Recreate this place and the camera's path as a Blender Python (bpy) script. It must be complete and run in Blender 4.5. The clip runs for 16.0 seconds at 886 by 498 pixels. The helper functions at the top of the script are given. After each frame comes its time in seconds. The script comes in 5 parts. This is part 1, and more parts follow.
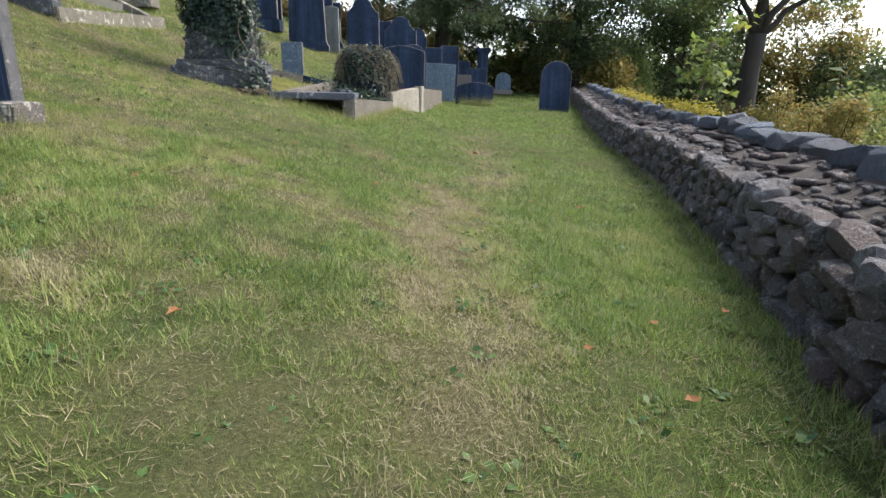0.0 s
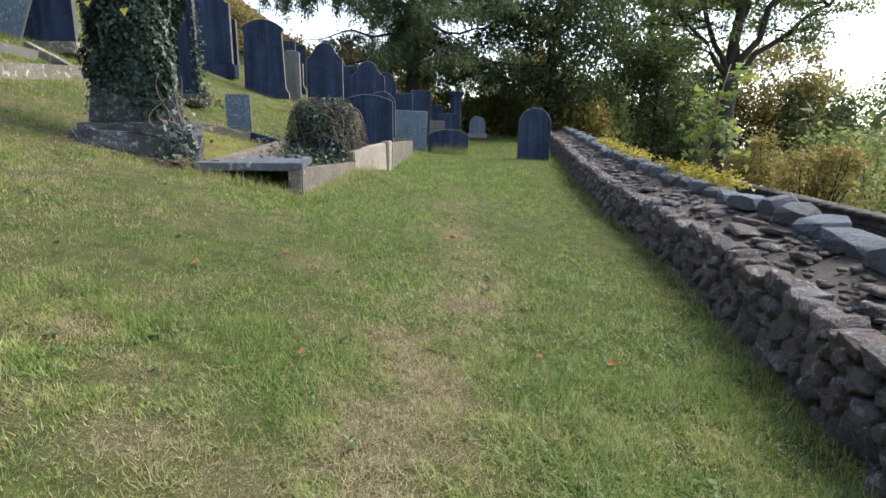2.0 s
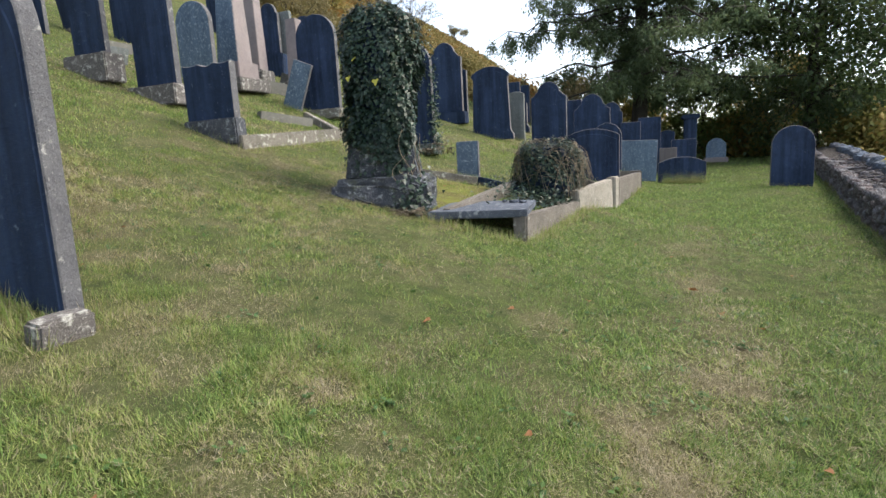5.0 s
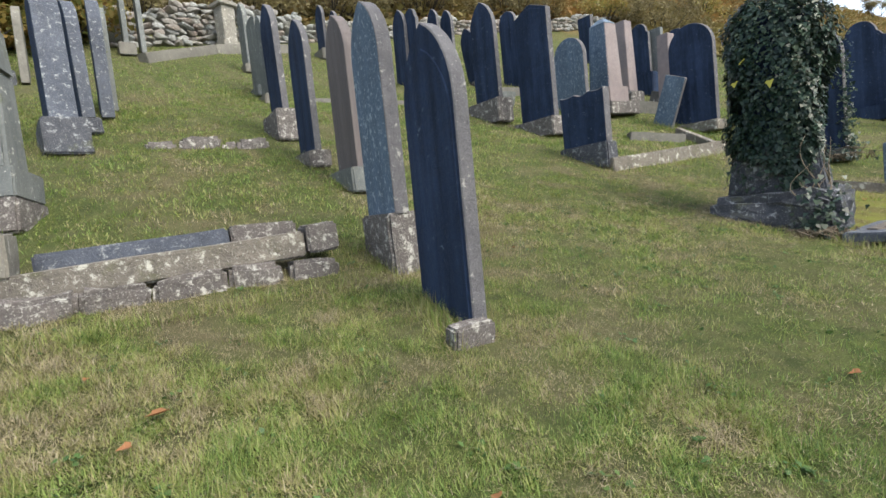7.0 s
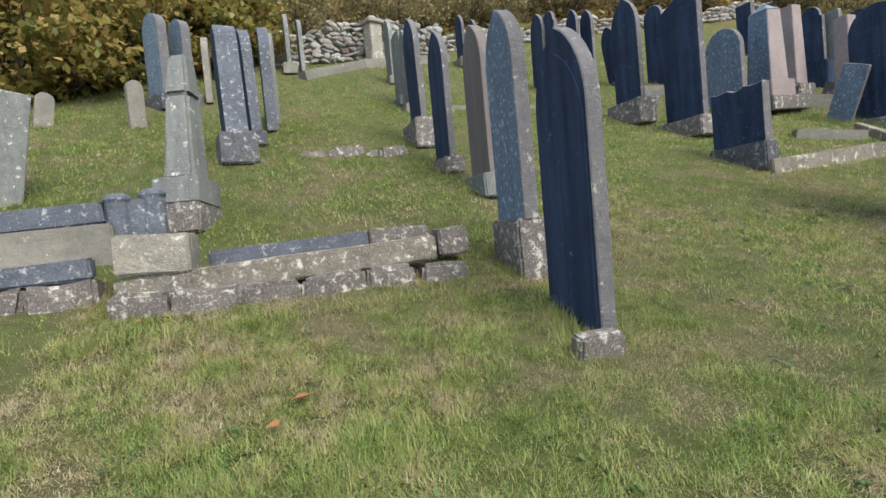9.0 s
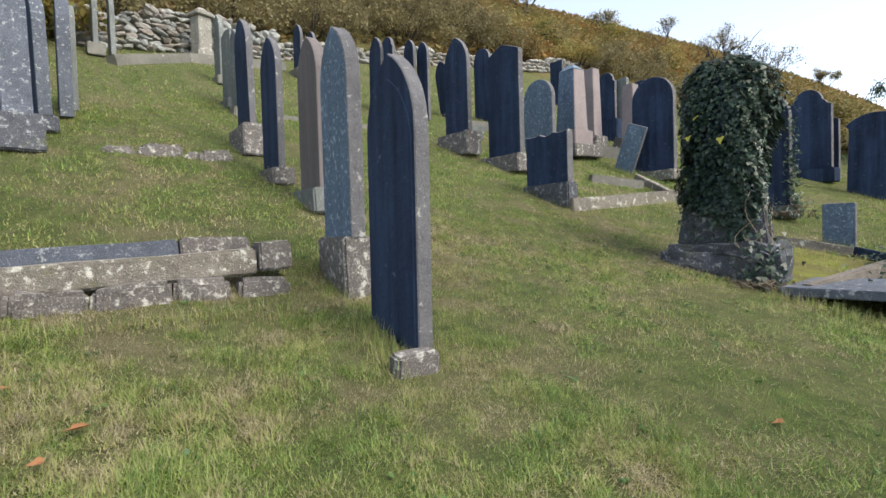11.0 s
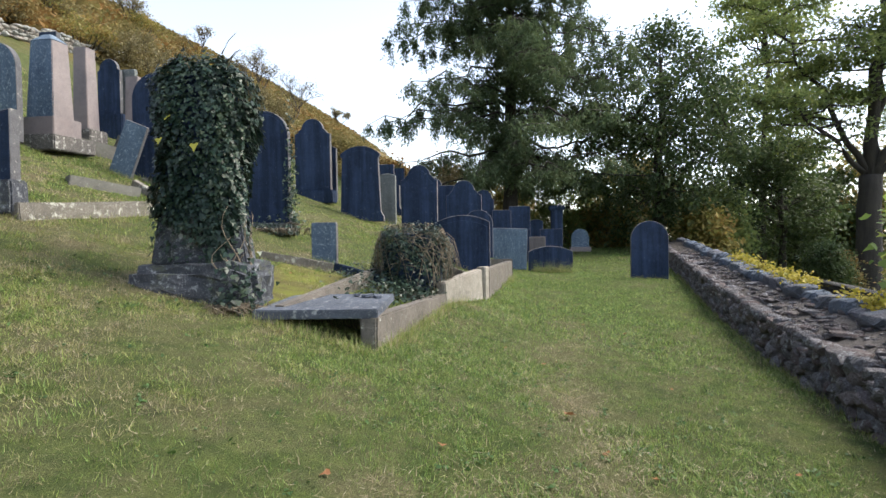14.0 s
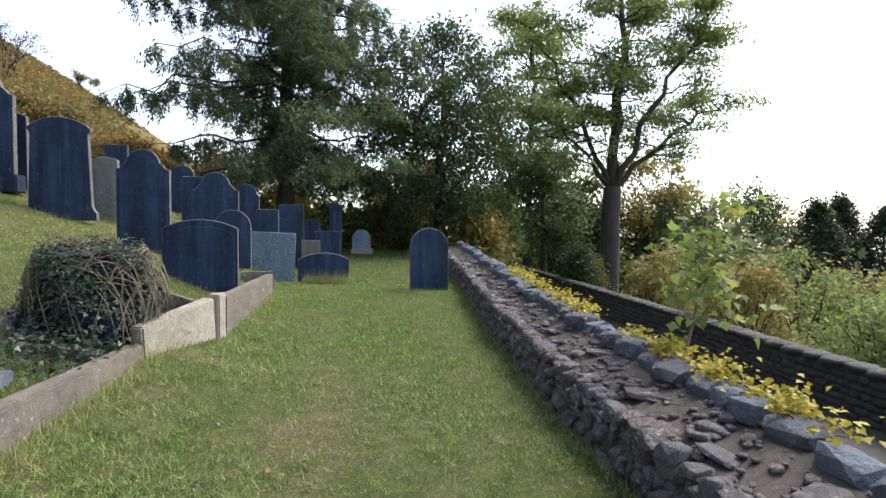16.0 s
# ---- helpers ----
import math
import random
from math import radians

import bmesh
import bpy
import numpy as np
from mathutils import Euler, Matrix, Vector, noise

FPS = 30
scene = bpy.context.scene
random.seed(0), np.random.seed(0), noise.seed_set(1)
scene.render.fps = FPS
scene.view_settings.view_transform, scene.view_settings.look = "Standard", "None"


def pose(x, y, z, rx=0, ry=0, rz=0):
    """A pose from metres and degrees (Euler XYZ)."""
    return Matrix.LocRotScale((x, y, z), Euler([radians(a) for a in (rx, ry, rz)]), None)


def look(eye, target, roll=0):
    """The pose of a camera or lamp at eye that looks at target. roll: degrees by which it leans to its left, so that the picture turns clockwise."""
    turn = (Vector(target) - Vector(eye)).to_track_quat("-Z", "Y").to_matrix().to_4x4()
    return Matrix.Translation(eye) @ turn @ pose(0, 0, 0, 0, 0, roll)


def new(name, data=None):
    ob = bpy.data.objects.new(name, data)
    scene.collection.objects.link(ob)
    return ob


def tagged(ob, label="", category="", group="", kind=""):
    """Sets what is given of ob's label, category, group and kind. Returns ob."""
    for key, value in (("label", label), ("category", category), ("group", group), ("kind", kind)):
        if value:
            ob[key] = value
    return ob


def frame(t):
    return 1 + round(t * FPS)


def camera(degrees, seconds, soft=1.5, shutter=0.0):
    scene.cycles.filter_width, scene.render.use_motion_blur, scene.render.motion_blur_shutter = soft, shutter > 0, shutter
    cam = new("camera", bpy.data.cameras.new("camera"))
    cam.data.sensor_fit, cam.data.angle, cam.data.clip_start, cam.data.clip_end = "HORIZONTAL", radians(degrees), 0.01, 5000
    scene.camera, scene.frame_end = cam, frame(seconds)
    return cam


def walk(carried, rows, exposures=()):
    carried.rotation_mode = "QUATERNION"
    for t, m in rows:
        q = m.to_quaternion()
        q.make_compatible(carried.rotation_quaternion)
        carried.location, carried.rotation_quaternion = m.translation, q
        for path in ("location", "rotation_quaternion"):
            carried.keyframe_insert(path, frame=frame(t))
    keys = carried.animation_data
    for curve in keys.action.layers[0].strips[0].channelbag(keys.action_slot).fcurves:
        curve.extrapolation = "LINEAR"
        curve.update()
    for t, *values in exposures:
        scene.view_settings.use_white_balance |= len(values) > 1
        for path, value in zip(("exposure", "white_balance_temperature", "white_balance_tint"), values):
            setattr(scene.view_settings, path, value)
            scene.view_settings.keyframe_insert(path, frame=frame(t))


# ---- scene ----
# ---- camera and walk ----
cam = camera(78.6, 16.0)
METRES, EYE, TILT, LEAN, TURN = 5.2, 0.87, -16.5, -1.2, 0.0
ROWS = [
    (0.0, 0.0, 0.0, 0.0, 0.0, 0.0, -0.0),
    (0.5, 0.007, 0.0669, 0.0385, -0.88, 1.43, 0.28),
    (1.0, 0.0003, 0.1371, 0.0814, -2.01, 2.16, 0.63),
    (1.5, 0.0115, 0.2104, 0.1174, -2.55, 2.8, 1.04),
    (2.0, 0.0105, 0.2633, 0.1458, -2.58, 3.54, 1.09),
    (2.5, 0.0051, 0.2838, 0.1679, -2.6, 4.21, 1.3),
    (3.0, 0.0024, 0.2895, 0.1757, -2.58, 5.42, 1.38),
    (5.5, -0.0067, 0.2921, 0.1873, 29.22, 6.83, -2.89),
    (6.0, -0.0149, 0.2884, 0.1878, 38.27, 6.93, -4.35),
    (6.5, -0.0263, 0.2898, 0.1875, 47.78, 6.54, -5.91),
    (7.0, -0.0289, 0.2901, 0.188, 56.74, 5.79, -7.26),
    (7.5, -0.03, 0.2938, 0.1881, 66.79, 4.41, -8.61),
    (8.0, -0.0259, 0.2939, 0.1883, 72.13, 3.62, -9.28),
    (10.5, -0.0195, 0.2963, 0.1919, 59.62, 7.4, -11.45),
    (11.0, -0.0174, 0.2983, 0.1917, 52.38, 9.35, -10.76),
    (11.5, -0.0127, 0.3009, 0.1921, 45.45, 11.17, -9.68),
    (12.0, -0.0077, 0.3047, 0.1917, 37.58, 13.21, -8.03),
    (12.5, -0.0017, 0.3108, 0.192, 31.53, 14.42, -6.57),
    (13.0, 0.0022, 0.3495, 0.2007, 26.19, 14.81, -5.14),
    (13.5, -0.0036, 0.4156, 0.2361, 17.17, 14.99, -2.79),
    (14.0, 0.0063, 0.4987, 0.2587, 7.74, 15.11, -0.17),
    (14.5, 0.0266, 0.5825, 0.2975, 2.24, 14.49, 1.18),
    (15.0, 0.0405, 0.6748, 0.3409, -1.67, 14.02, 1.84),
    (15.5, 0.0756, 0.759, 0.3761, -6.37, 13.72, 3.01),
    (16.0, 0.1038, 0.8199, 0.413, -13.76, 13.45, 4.82),
]
walk(cam, [(t, pose(0, 0, EYE, TILT, LEAN, TURN) @ pose(METRES * x, METRES * y, METRES * z, 90 + pitch, roll, yaw)) for t, x, y, z, yaw, pitch, roll in ROWS],
     exposures=((0.0, 1.38), (3.0, 1.40), (6.0, 1.28), (8.0, 1.20), (12.0, 1.22), (14.0, 1.34), (16.0, 1.40)))

# ---- world and sun ----
SUN_EL, SUN_AZ = 50.0, 74.0  # azimuth from +y towards +x
world = bpy.data.worlds.new("sky")
scene.world = world
world.use_nodes = True
wn = world.node_tree
sky = wn.nodes.new("ShaderNodeTexSky")
sky.sky_type = "NISHITA"
sky.sun_disc = False
sky.sun_elevation, sky.sun_rotation = radians(SUN_EL), radians(SUN_AZ)
sky.air_density, sky.dust_density, sky.ozone_density = 1.0, 1.0, 1.0
wn.nodes["Background"].inputs["Strength"].default_value = 0.15
veil = wn.nodes.new("ShaderNodeHueSaturation")  # thin high cloud
veil.inputs["Saturation"].default_value = 0.60
wn.links.new(sky.outputs[0], veil.inputs["Color"])
wn.links.new(veil.outputs[0], wn.nodes["Background"].inputs["Color"])
sun = new("sun", bpy.data.lights.new("sun", "SUN"))
sun.data.energy, sun.data.angle, sun.data.color = 2.6, radians(34), (1.0, 0.92, 0.78)
sd = Vector((math.sin(radians(SUN_AZ)) * math.cos(radians(SUN_EL)), math.cos(radians(SUN_AZ)) * math.cos(radians(SUN_EL)), math.sin(radians(SUN_EL))))
sun.matrix_world = look((40 * sd.x, 40 * sd.y, 40 * sd.z), (0, 0, 0))


# ---- materials ----
class Nodes:
    def __init__(self, name):
        self.m = bpy.data.materials.new(name)
        self.m.use_nodes = True
        self.t = self.m.node_tree
        self.b = self.t.nodes["Principled BSDF"]
        self.out = self.t.nodes["Material Output"]
        self.pos = self.t.nodes.new("ShaderNodeNewGeometry").outputs["Position"]

    def add(self, kind, **inputs):
        n = self.t.nodes.new(kind)
        for k, v in inputs.items():
            key = k.replace("_", " ")
            if isinstance(v, bpy.types.NodeSocket):
                self.t.links.new(v, n.inputs[key])
            else:
                n.inputs[key].default_value = v
        return n

    def link(self, a, b):
        self.t.links.new(a, b)

    def stretched(self, sx, sy, sz):
        n = self.t.nodes.new("ShaderNodeVectorMath")
        n.operation = "MULTIPLY"
        self.link(self.pos, n.inputs[0])
        n.inputs[1].default_value = (sx, sy, sz)
        return n.outputs[0]

    def noise(self, scale, detail=4.0, rough=0.6, vector=None):
        return self.add("ShaderNodeTexNoise", Vector=vector or self.pos, Scale=scale, Detail=detail, Roughness=rough).outputs["Fac"]

    def ramp(self, fac, lo, hi):
        n = self.add("ShaderNodeMapRange", Value=fac)
        n.inputs["From Min"].default_value, n.inputs["From Max"].default_value = lo, hi
        return n.outputs["Result"]

    def math(self, op, a, b):
        n = self.t.nodes.new("ShaderNodeMath")
        n.operation = op
        for i, v in enumerate((a, b)):
            if isinstance(v, bpy.types.NodeSocket):
                self.link(v, n.inputs[i])
            else:
                n.inputs[i].default_value = v
        return n.outputs[0]

    def mix(self, fac, a, b):
        n = self.t.nodes.new("ShaderNodeMix")
        n.data_type = "RGBA"
        for sock, v in ((n.inputs[0], fac), (n.inputs[6], a), (n.inputs[7], b)):
            if isinstance(v, bpy.types.NodeSocket):
                self.link(v, sock)
            else:
                sock.default_value = (*v, 1) if isinstance(v, tuple) else v
        return n.outputs[2]

    def bump(self, height, strength, distance=0.01):
        n = self.add("ShaderNodeBump", Height=height, Strength=strength, Distance=distance)
        self.link(n.outputs[0], self.b.inputs["Normal"])

    def done(self, colour, rough, spec=0.4):
        if isinstance(colour, tuple):
            self.b.inputs["Base Color"].default_value = (*colour, 1)
        else:
            self.link(colour, self.b.inputs["Base Color"])
        if isinstance(rough, float):
            self.b.inputs["Roughness"].default_value = rough
        else:
            self.link(rough, self.b.inputs["Roughness"])
        self.b.inputs["Specular IOR Level"].default_value = spec
        return self.m


def stone_mat(name, dark, light, lichen=(0.62, 0.62, 0.55), amount=0.5, spot=9.0, streak=0.0, rough=0.75, grain=40.0, per_piece=0.0, moss=0.0, bump=0.5):
    """Weathered stone: tones at three scales, ragged pale lichen, optional upright rain streaks and moss."""
    k = Nodes(name)
    big = k.ramp(k.noise(1.7, 5), 0.32, 0.68)
    mid = k.ramp(k.noise(18.0 if per_piece else 11.0, 7, 0.7), 0.34, 0.66)
    fine = k.ramp(k.noise(grain * 1.6, 6, 0.75), 0.28, 0.72)
    tone = k.math("ADD", k.math("MULTIPLY", big, 0.35), k.math("ADD", k.math("MULTIPLY", mid, 0.35), k.math("MULTIPLY", fine, 0.30)))
    if streak:
        s = k.ramp(k.noise(1.0, 6, 0.6, k.stretched(8, 8, 0.55)), 0.40, 0.68)
        s2 = k.ramp(k.noise(1.0, 4, 0.6, k.stretched(34, 34, 1.6)), 0.40, 0.75)
        s = k.math("ADD", k.math("MULTIPLY", s, 0.85), k.math("MULTIPLY", s2, 0.15))
        tone = k.math("ADD", k.math("MULTIPLY", tone, 1 - streak), k.math("MULTIPLY", s, streak))
    if per_piece:
        info = k.t.nodes.new("ShaderNodeObjectInfo").outputs["Random"]
        isle = k.t.nodes.new("ShaderNodeNewGeometry").outputs["Random Per Island"]
        both = k.math("FRACT", k.math("ADD", info, isle), 0.0)
        tone = k.math("ADD", k.math("MULTIPLY", tone, 1 - per_piece), k.math("MULTIPLY", both, per_piece))
    col = k.mix(tone, dark, light)
    if per_piece:
        hue = k.math("FRACT", k.math("MULTIPLY", both, 7.3), 0.0)
        warm = k.math("MULTIPLY", k.ramp(hue, 0.45, 0.8), k.ramp(k.noise(5.0, 4), 0.30, 0.60))
        col = k.mix(k.math("MULTIPLY", warm, 0.6), col, (light[0] * 0.62, light[1] * 0.46, light[2] * 0.42))
        cool = k.math("MULTIPLY", k.ramp(k.math("SUBTRACT", 1.0, hue), 0.5, 0.9), fine)
        col = k.mix(k.math("MULTIPLY", cool, 0.45), col, (light[0] * 1.05, light[1] * 1.22, light[2] * 1.42))
    if moss:
        mm = k.ramp(k.noise(4.0, 7, 0.7), 0.64 - 0.2 * moss, 0.74)
        col = k.mix(k.math("MULTIPLY", mm, 0.85), col, (0.09, 0.10, 0.03))
    if amount > 0:
        thr = 0.70 - 0.15 * amount
        blot = k.ramp(k.noise(spot * 0.55, 10, 0.70), thr - 0.01, thr + 0.07)
        speck = k.ramp(k.noise(spot * 3.2, 5, 0.65), thr + 0.02, thr + 0.08)
        lich = k.math("MAXIMUM", k.math("MULTIPLY", blot, 0.75), k.math("MULTIPLY", speck, 0.5))
        col = k.mix(lich, col, lichen)
    h = k.math("ADD", k.math("MULTIPLY", fine, 0.5), k.math("MULTIPLY", mid, 0.9))
    k.bump(h, bump, 0.035 if per_piece else 0.012)
    return k.done(col, k.math("ADD", k.math("MULTIPLY", mid, 0.18), rough - 0.09))


def leaf_mat(name, cols, translucent=0.35, rough=0.5, patch=0.5, scale=0.9, attribute="", jitter=0.0):
    """Leaves and blades, each island with its own tint, patches of tint over the place."""
    k = Nodes(name)
    rnd = k.t.nodes.new("ShaderNodeNewGeometry").outputs["Random Per Island"]
    ramp = k.t.nodes.new("ShaderNodeValToRGB")
    cr = ramp.color_ramp
    while len(cr.elements) < len(cols):
        cr.elements.new(0.5)
    for i, c in enumerate(cols):
        cr.elements[i].position = i / (len(cols) - 1)
        cr.elements[i].color = (*c, 1)
    f = k.math("ADD", k.math("MULTIPLY", rnd, 1 - patch), k.math("MULTIPLY", k.ramp(k.noise(scale, 5), 0.3, 0.7), patch))
    if attribute:
        at = k.t.nodes.new("ShaderNodeAttribute")
        at.attribute_name = attribute
        f = k.math("ADD", k.math("MULTIPLY", f, 0.54), k.math("MULTIPLY", at.outputs["Fac"], 0.68))
    k.link(f, ramp.inputs[0])
    tint = ramp.outputs[0]
    if jitter:
        j = k.ramp(k.math("FRACT", k.math("MULTIPLY", rnd, 17.3), 0.0), 0.0, 1.0)
        tint = k.mix(k.math("MULTIPLY", k.math("POWER", j, 1.5), jitter), tint, (0.012, 0.016, 0.006))
    k.done(tint, rough, 0.3)
    if translucent:
        tr = k.add("ShaderNodeBsdfTranslucent", Color=tint)
        mx = k.t.nodes.new("ShaderNodeMixShader")
        mx.inputs[0].default_value = translucent
        k.link(k.b.outputs[0], mx.inputs[1])
        k.link(tr.outputs[0], mx.inputs[2])
        k.link(mx.outputs[0], k.out.inputs["Surface"])
    return k.m


def ground_mat():
    k = Nodes("turf")
    at = k.t.nodes.new("ShaderNodeAttribute")
    at.attribute_name = "dry"
    a = k.math("ADD", k.math("MULTIPLY", at.outputs["Fac"], 0.8), k.math("MULTIPLY", k.ramp(k.noise(2.3, 6, 0.7), 0.45, 0.65), 0.35))
    c = k.ramp(k.noise(6.0, 6, 0.7), 0.35, 0.65)
    f = k.ramp(k.noise(90.0, 6, 0.8), 0.3, 0.7)
    green = k.mix(c, (0.055, 0.085, 0.022), (0.15, 0.19, 0.05))
    green = k.mix(f, (0.024, 0.038, 0.011), green)
    straw = k.mix(f, (0.055, 0.040, 0.025), (0.27, 0.22, 0.14))
    col = k.mix(k.math("MULTIPLY", a, 0.75), green, straw)
    # bracken and rough grass take over high up the hill
    sep = k.t.nodes.new("ShaderNodeSeparateXYZ")
    k.link(k.pos, sep.inputs[0])
    high = k.ramp(k.math("ADD", sep.outputs[2], k.math("MULTIPLY", k.noise(0.35, 4), 3.0)), 10.0, 12.5)
    fern = k.mix(k.ramp(k.noise(0.5, 6, 0.7), 0.4, 0.6), (0.08, 0.08, 0.03), (0.16, 0.10, 0.04))
    col = k.mix(high, col, fern)
    k.bump(k.math("ADD", f, k.noise(14.0, 4)), 0.7, 0.03)
    return k.done(col, 0.95, 0.15)


M_TURF = ground_mat()
# slate's base colour is bluer than the stone, holding the sky's reflection
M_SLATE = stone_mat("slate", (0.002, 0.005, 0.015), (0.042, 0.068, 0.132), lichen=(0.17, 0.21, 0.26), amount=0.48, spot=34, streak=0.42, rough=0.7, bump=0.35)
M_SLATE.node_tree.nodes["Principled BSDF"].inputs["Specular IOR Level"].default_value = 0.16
# same slate at its lichened edges, paled in colour for sunlight on them
M_RIM = stone_mat("sunlit_weathered_slate_edge", (0.045, 0.045, 0.053), (0.165, 0.162, 0.172), lichen=(0.42, 0.41, 0.38), amount=0.7, spot=24, rough=0.85, bump=0.8)
M_LEDGER = stone_mat("ledger_slate", (0.022, 0.027, 0.040), (0.115, 0.132, 0.17), lichen=(0.38, 0.40, 0.40), amount=0.85, spot=26, rough=0.7, bump=0.7)
M_DARKBASE = stone_mat("dark_lichened_base", (0.016, 0.02, 0.032), (0.10, 0.105, 0.12), lichen=(0.36, 0.38, 0.39), amount=0.9, spot=20, moss=0.4, bump=0.9)
M_SLATE_BLUE = stone_mat("lichened_blue_slate", (0.03, 0.055, 0.09), (0.14, 0.20, 0.28), lichen=(0.34, 0.41, 0.45), amount=1.0, spot=42, streak=0.35, rough=0.7, bump=0.3)
M_GREY = stone_mat("grey_stone", (0.055, 0.064, 0.068), (0.23, 0.245, 0.235), amount=0.65, spot=22, streak=0.3, moss=0.2, bump=0.7)
M_PALE = stone_mat("pale_stone", (0.07, 0.067, 0.06), (0.23, 0.22, 0.19), amount=0.5, spot=9, moss=0.2)
M_PINK = stone_mat("pink_granite", (0.14, 0.12, 0.125), (0.29, 0.24, 0.23), amount=0.15, spot=14, grain=120, rough=0.45)
M_BROWN = stone_mat("brown_stone", (0.075, 0.066, 0.068), (0.17, 0.145, 0.14), amount=0.15, spot=14, streak=0.5)
M_PLINTH = stone_mat("lichened_plinth_stone", (0.05, 0.046, 0.046), (0.17, 0.15, 0.14), lichen=(0.56, 0.55, 0.50), amount=1.0, spot=24, bump=0.9)
M_KERB = stone_mat("kerb_stone", (0.05, 0.045, 0.04), (0.25, 0.225, 0.19), amount=0.9, spot=19, moss=0.45, bump=0.9)
M_BLOCK = stone_mat("pale_corner_stone", (0.10, 0.095, 0.085), (0.36, 0.34, 0.29), amount=0.8, spot=15, moss=0.15, bump=0.8)
M_CONCRETE = stone_mat("kerb_concrete", (0.05, 0.043, 0.037), (0.24, 0.21, 0.18), amount=0.6, spot=17, moss=0.15, bump=0.9)
M_SANDY = stone_mat("pale_kerb_slab", (0.12, 0.105, 0.085), (0.46, 0.42, 0.36), amount=0.5, spot=16, bump=0.8)
M_RUBBLE = stone_mat("wall_rubble", (0.026, 0.022, 0.024), (0.26, 0.235, 0.245), lichen=(0.46, 0.48, 0.50), amount=0.85, spot=22, grain=34, per_piece=0.45, bump=1.0)
M_COPING = stone_mat("coping_rock", (0.045, 0.056, 0.078), (0.19, 0.22, 0.275), lichen=(0.40, 0.41, 0.39), amount=0.5, spot=14, grain=24, per_piece=0.35, bump=0.9)
M_EARTH = stone_mat("wall_earth", (0.032, 0.027, 0.026), (0.125, 0.108, 0.10), amount=0.1, spot=30, grain=55, bump=1.0)
M_ROADWALL = stone_mat("road_wall_stone", (0.028, 0.028, 0.03), (0.10, 0.095, 0.09), amount=0.2, spot=8, per_piece=0.4, bump=0.8)
M_DRYWALL = stone_mat("field_wall_stone", (0.16, 0.155, 0.14), (0.46, 0.45, 0.41), amount=0.5, spot=8, per_piece=0.4, bump=0.9)
M_ASPHALT = stone_mat("asphalt", (0.025, 0.025, 0.027), (0.055, 0.053, 0.05), amount=0.0, grain=90)
M_LINE = stone_mat("road_paint", (0.45, 0.45, 0.43), (0.7, 0.7, 0.67), amount=0.0)
M_BARK = stone_mat("bark", (0.018, 0.016, 0.014), (0.07, 0.06, 0.05), lichen=(0.10, 0.12, 0.05), amount=0.4, spot=6, streak=0.4, rough=0.9, bump=1.0)
M_STEM = stone_mat("ivy_stem", (0.10, 0.08, 0.055), (0.26, 0.21, 0.15), amount=0.0)
M_IVY = leaf_mat("ivy_leaf", [(0.009, 0.022, 0.018), (0.017, 0.038, 0.028), (0.032, 0.06, 0.04), (0.085, 0.11, 0.068)], 0.12, 0.35, 0.2, jitter=0.55)
M_IVY_YELLOW = leaf_mat("yellow_ivy_leaf", [(0.35, 0.33, 0.04), (0.45, 0.42, 0.08)], 0.3)
M_GRASS = leaf_mat("grass_blade", [(0.05, 0.105, 0.040), (0.175, 0.285, 0.075), (0.305, 0.40, 0.108), (0.40, 0.41, 0.155), (0.45, 0.39, 0.225), (0.52, 0.45, 0.32)], 0.45, 0.5, 0.22, 2.6, "dry", 0.52)
M_WEED = leaf_mat("weed_leaf", [(0.03, 0.07, 0.025), (0.06, 0.12, 0.035), (0.10, 0.17, 0.045)], 0.25, 0.5, 0.3)
M_STRAW = leaf_mat("dry_straw", [(0.17, 0.125, 0.07), (0.31, 0.26, 0.16), (0.45, 0.395, 0.275)], 0.2, 0.7, 0.1, jitter=0.55)
M_LARCH = leaf_mat("larch_needles", [(0.065, 0.10, 0.058), (0.10, 0.145, 0.072), (0.16, 0.19, 0.088)], 0.48, 0.6, 0.5, jitter=0.3)
M_OAK = leaf_mat("dark_tree_leaf", [(0.04, 0.07, 0.03), (0.075, 0.115, 0.045), (0.14, 0.17, 0.055)], 0.45, 0.45, 0.4, jitter=0.4)
M_ASH = leaf_mat("bright_tree_leaf", [(0.11, 0.155, 0.06), (0.18, 0.23, 0.075), (0.27, 0.28, 0.085)], 0.6, 0.5, 0.5)
M_AUTUMN = leaf_mat("autumn_leaf", [(0.09, 0.13, 0.04), (0.22, 0.22, 0.065), (0.38, 0.29, 0.09), (0.33, 0.18, 0.08)], 0.48, 0.55, 0.4, jitter=0.45)
M_VINE = leaf_mat("yellow_vine_leaf", [(0.26, 0.28, 0.03), (0.46, 0.38, 0.04), (0.52, 0.40, 0.06)], 0.45, 0.5, 0.3, jitter=0.3)
M_FERN = leaf_mat("bracken", [(0.11, 0.12, 0.045), (0.20, 0.175, 0.065), (0.23, 0.185, 0.075), (0.27, 0.15, 0.05), (0.17, 0.12, 0.06)], 0.35, 0.85, 0.75, 0.13, jitter=0.45)
M_SCRUB = leaf_mat("bare_scrub", [(0.10, 0.09, 0.055), (0.20, 0.17, 0.09), (0.26, 0.235, 0.10)], 0.35, 0.8, 0.5)
# yew green lightened, with the distance haze put into the colour
M_YEW = leaf_mat("yew_needles", [(0.03, 0.045, 0.028), (0.06, 0.08, 0.045)], 0.25, 0.6, 0.4)
M_FAR = leaf_mat("far_foliage", [(0.07, 0.10, 0.05), (0.12, 0.15, 0.07)], 0.2, 0.8, 0.6)
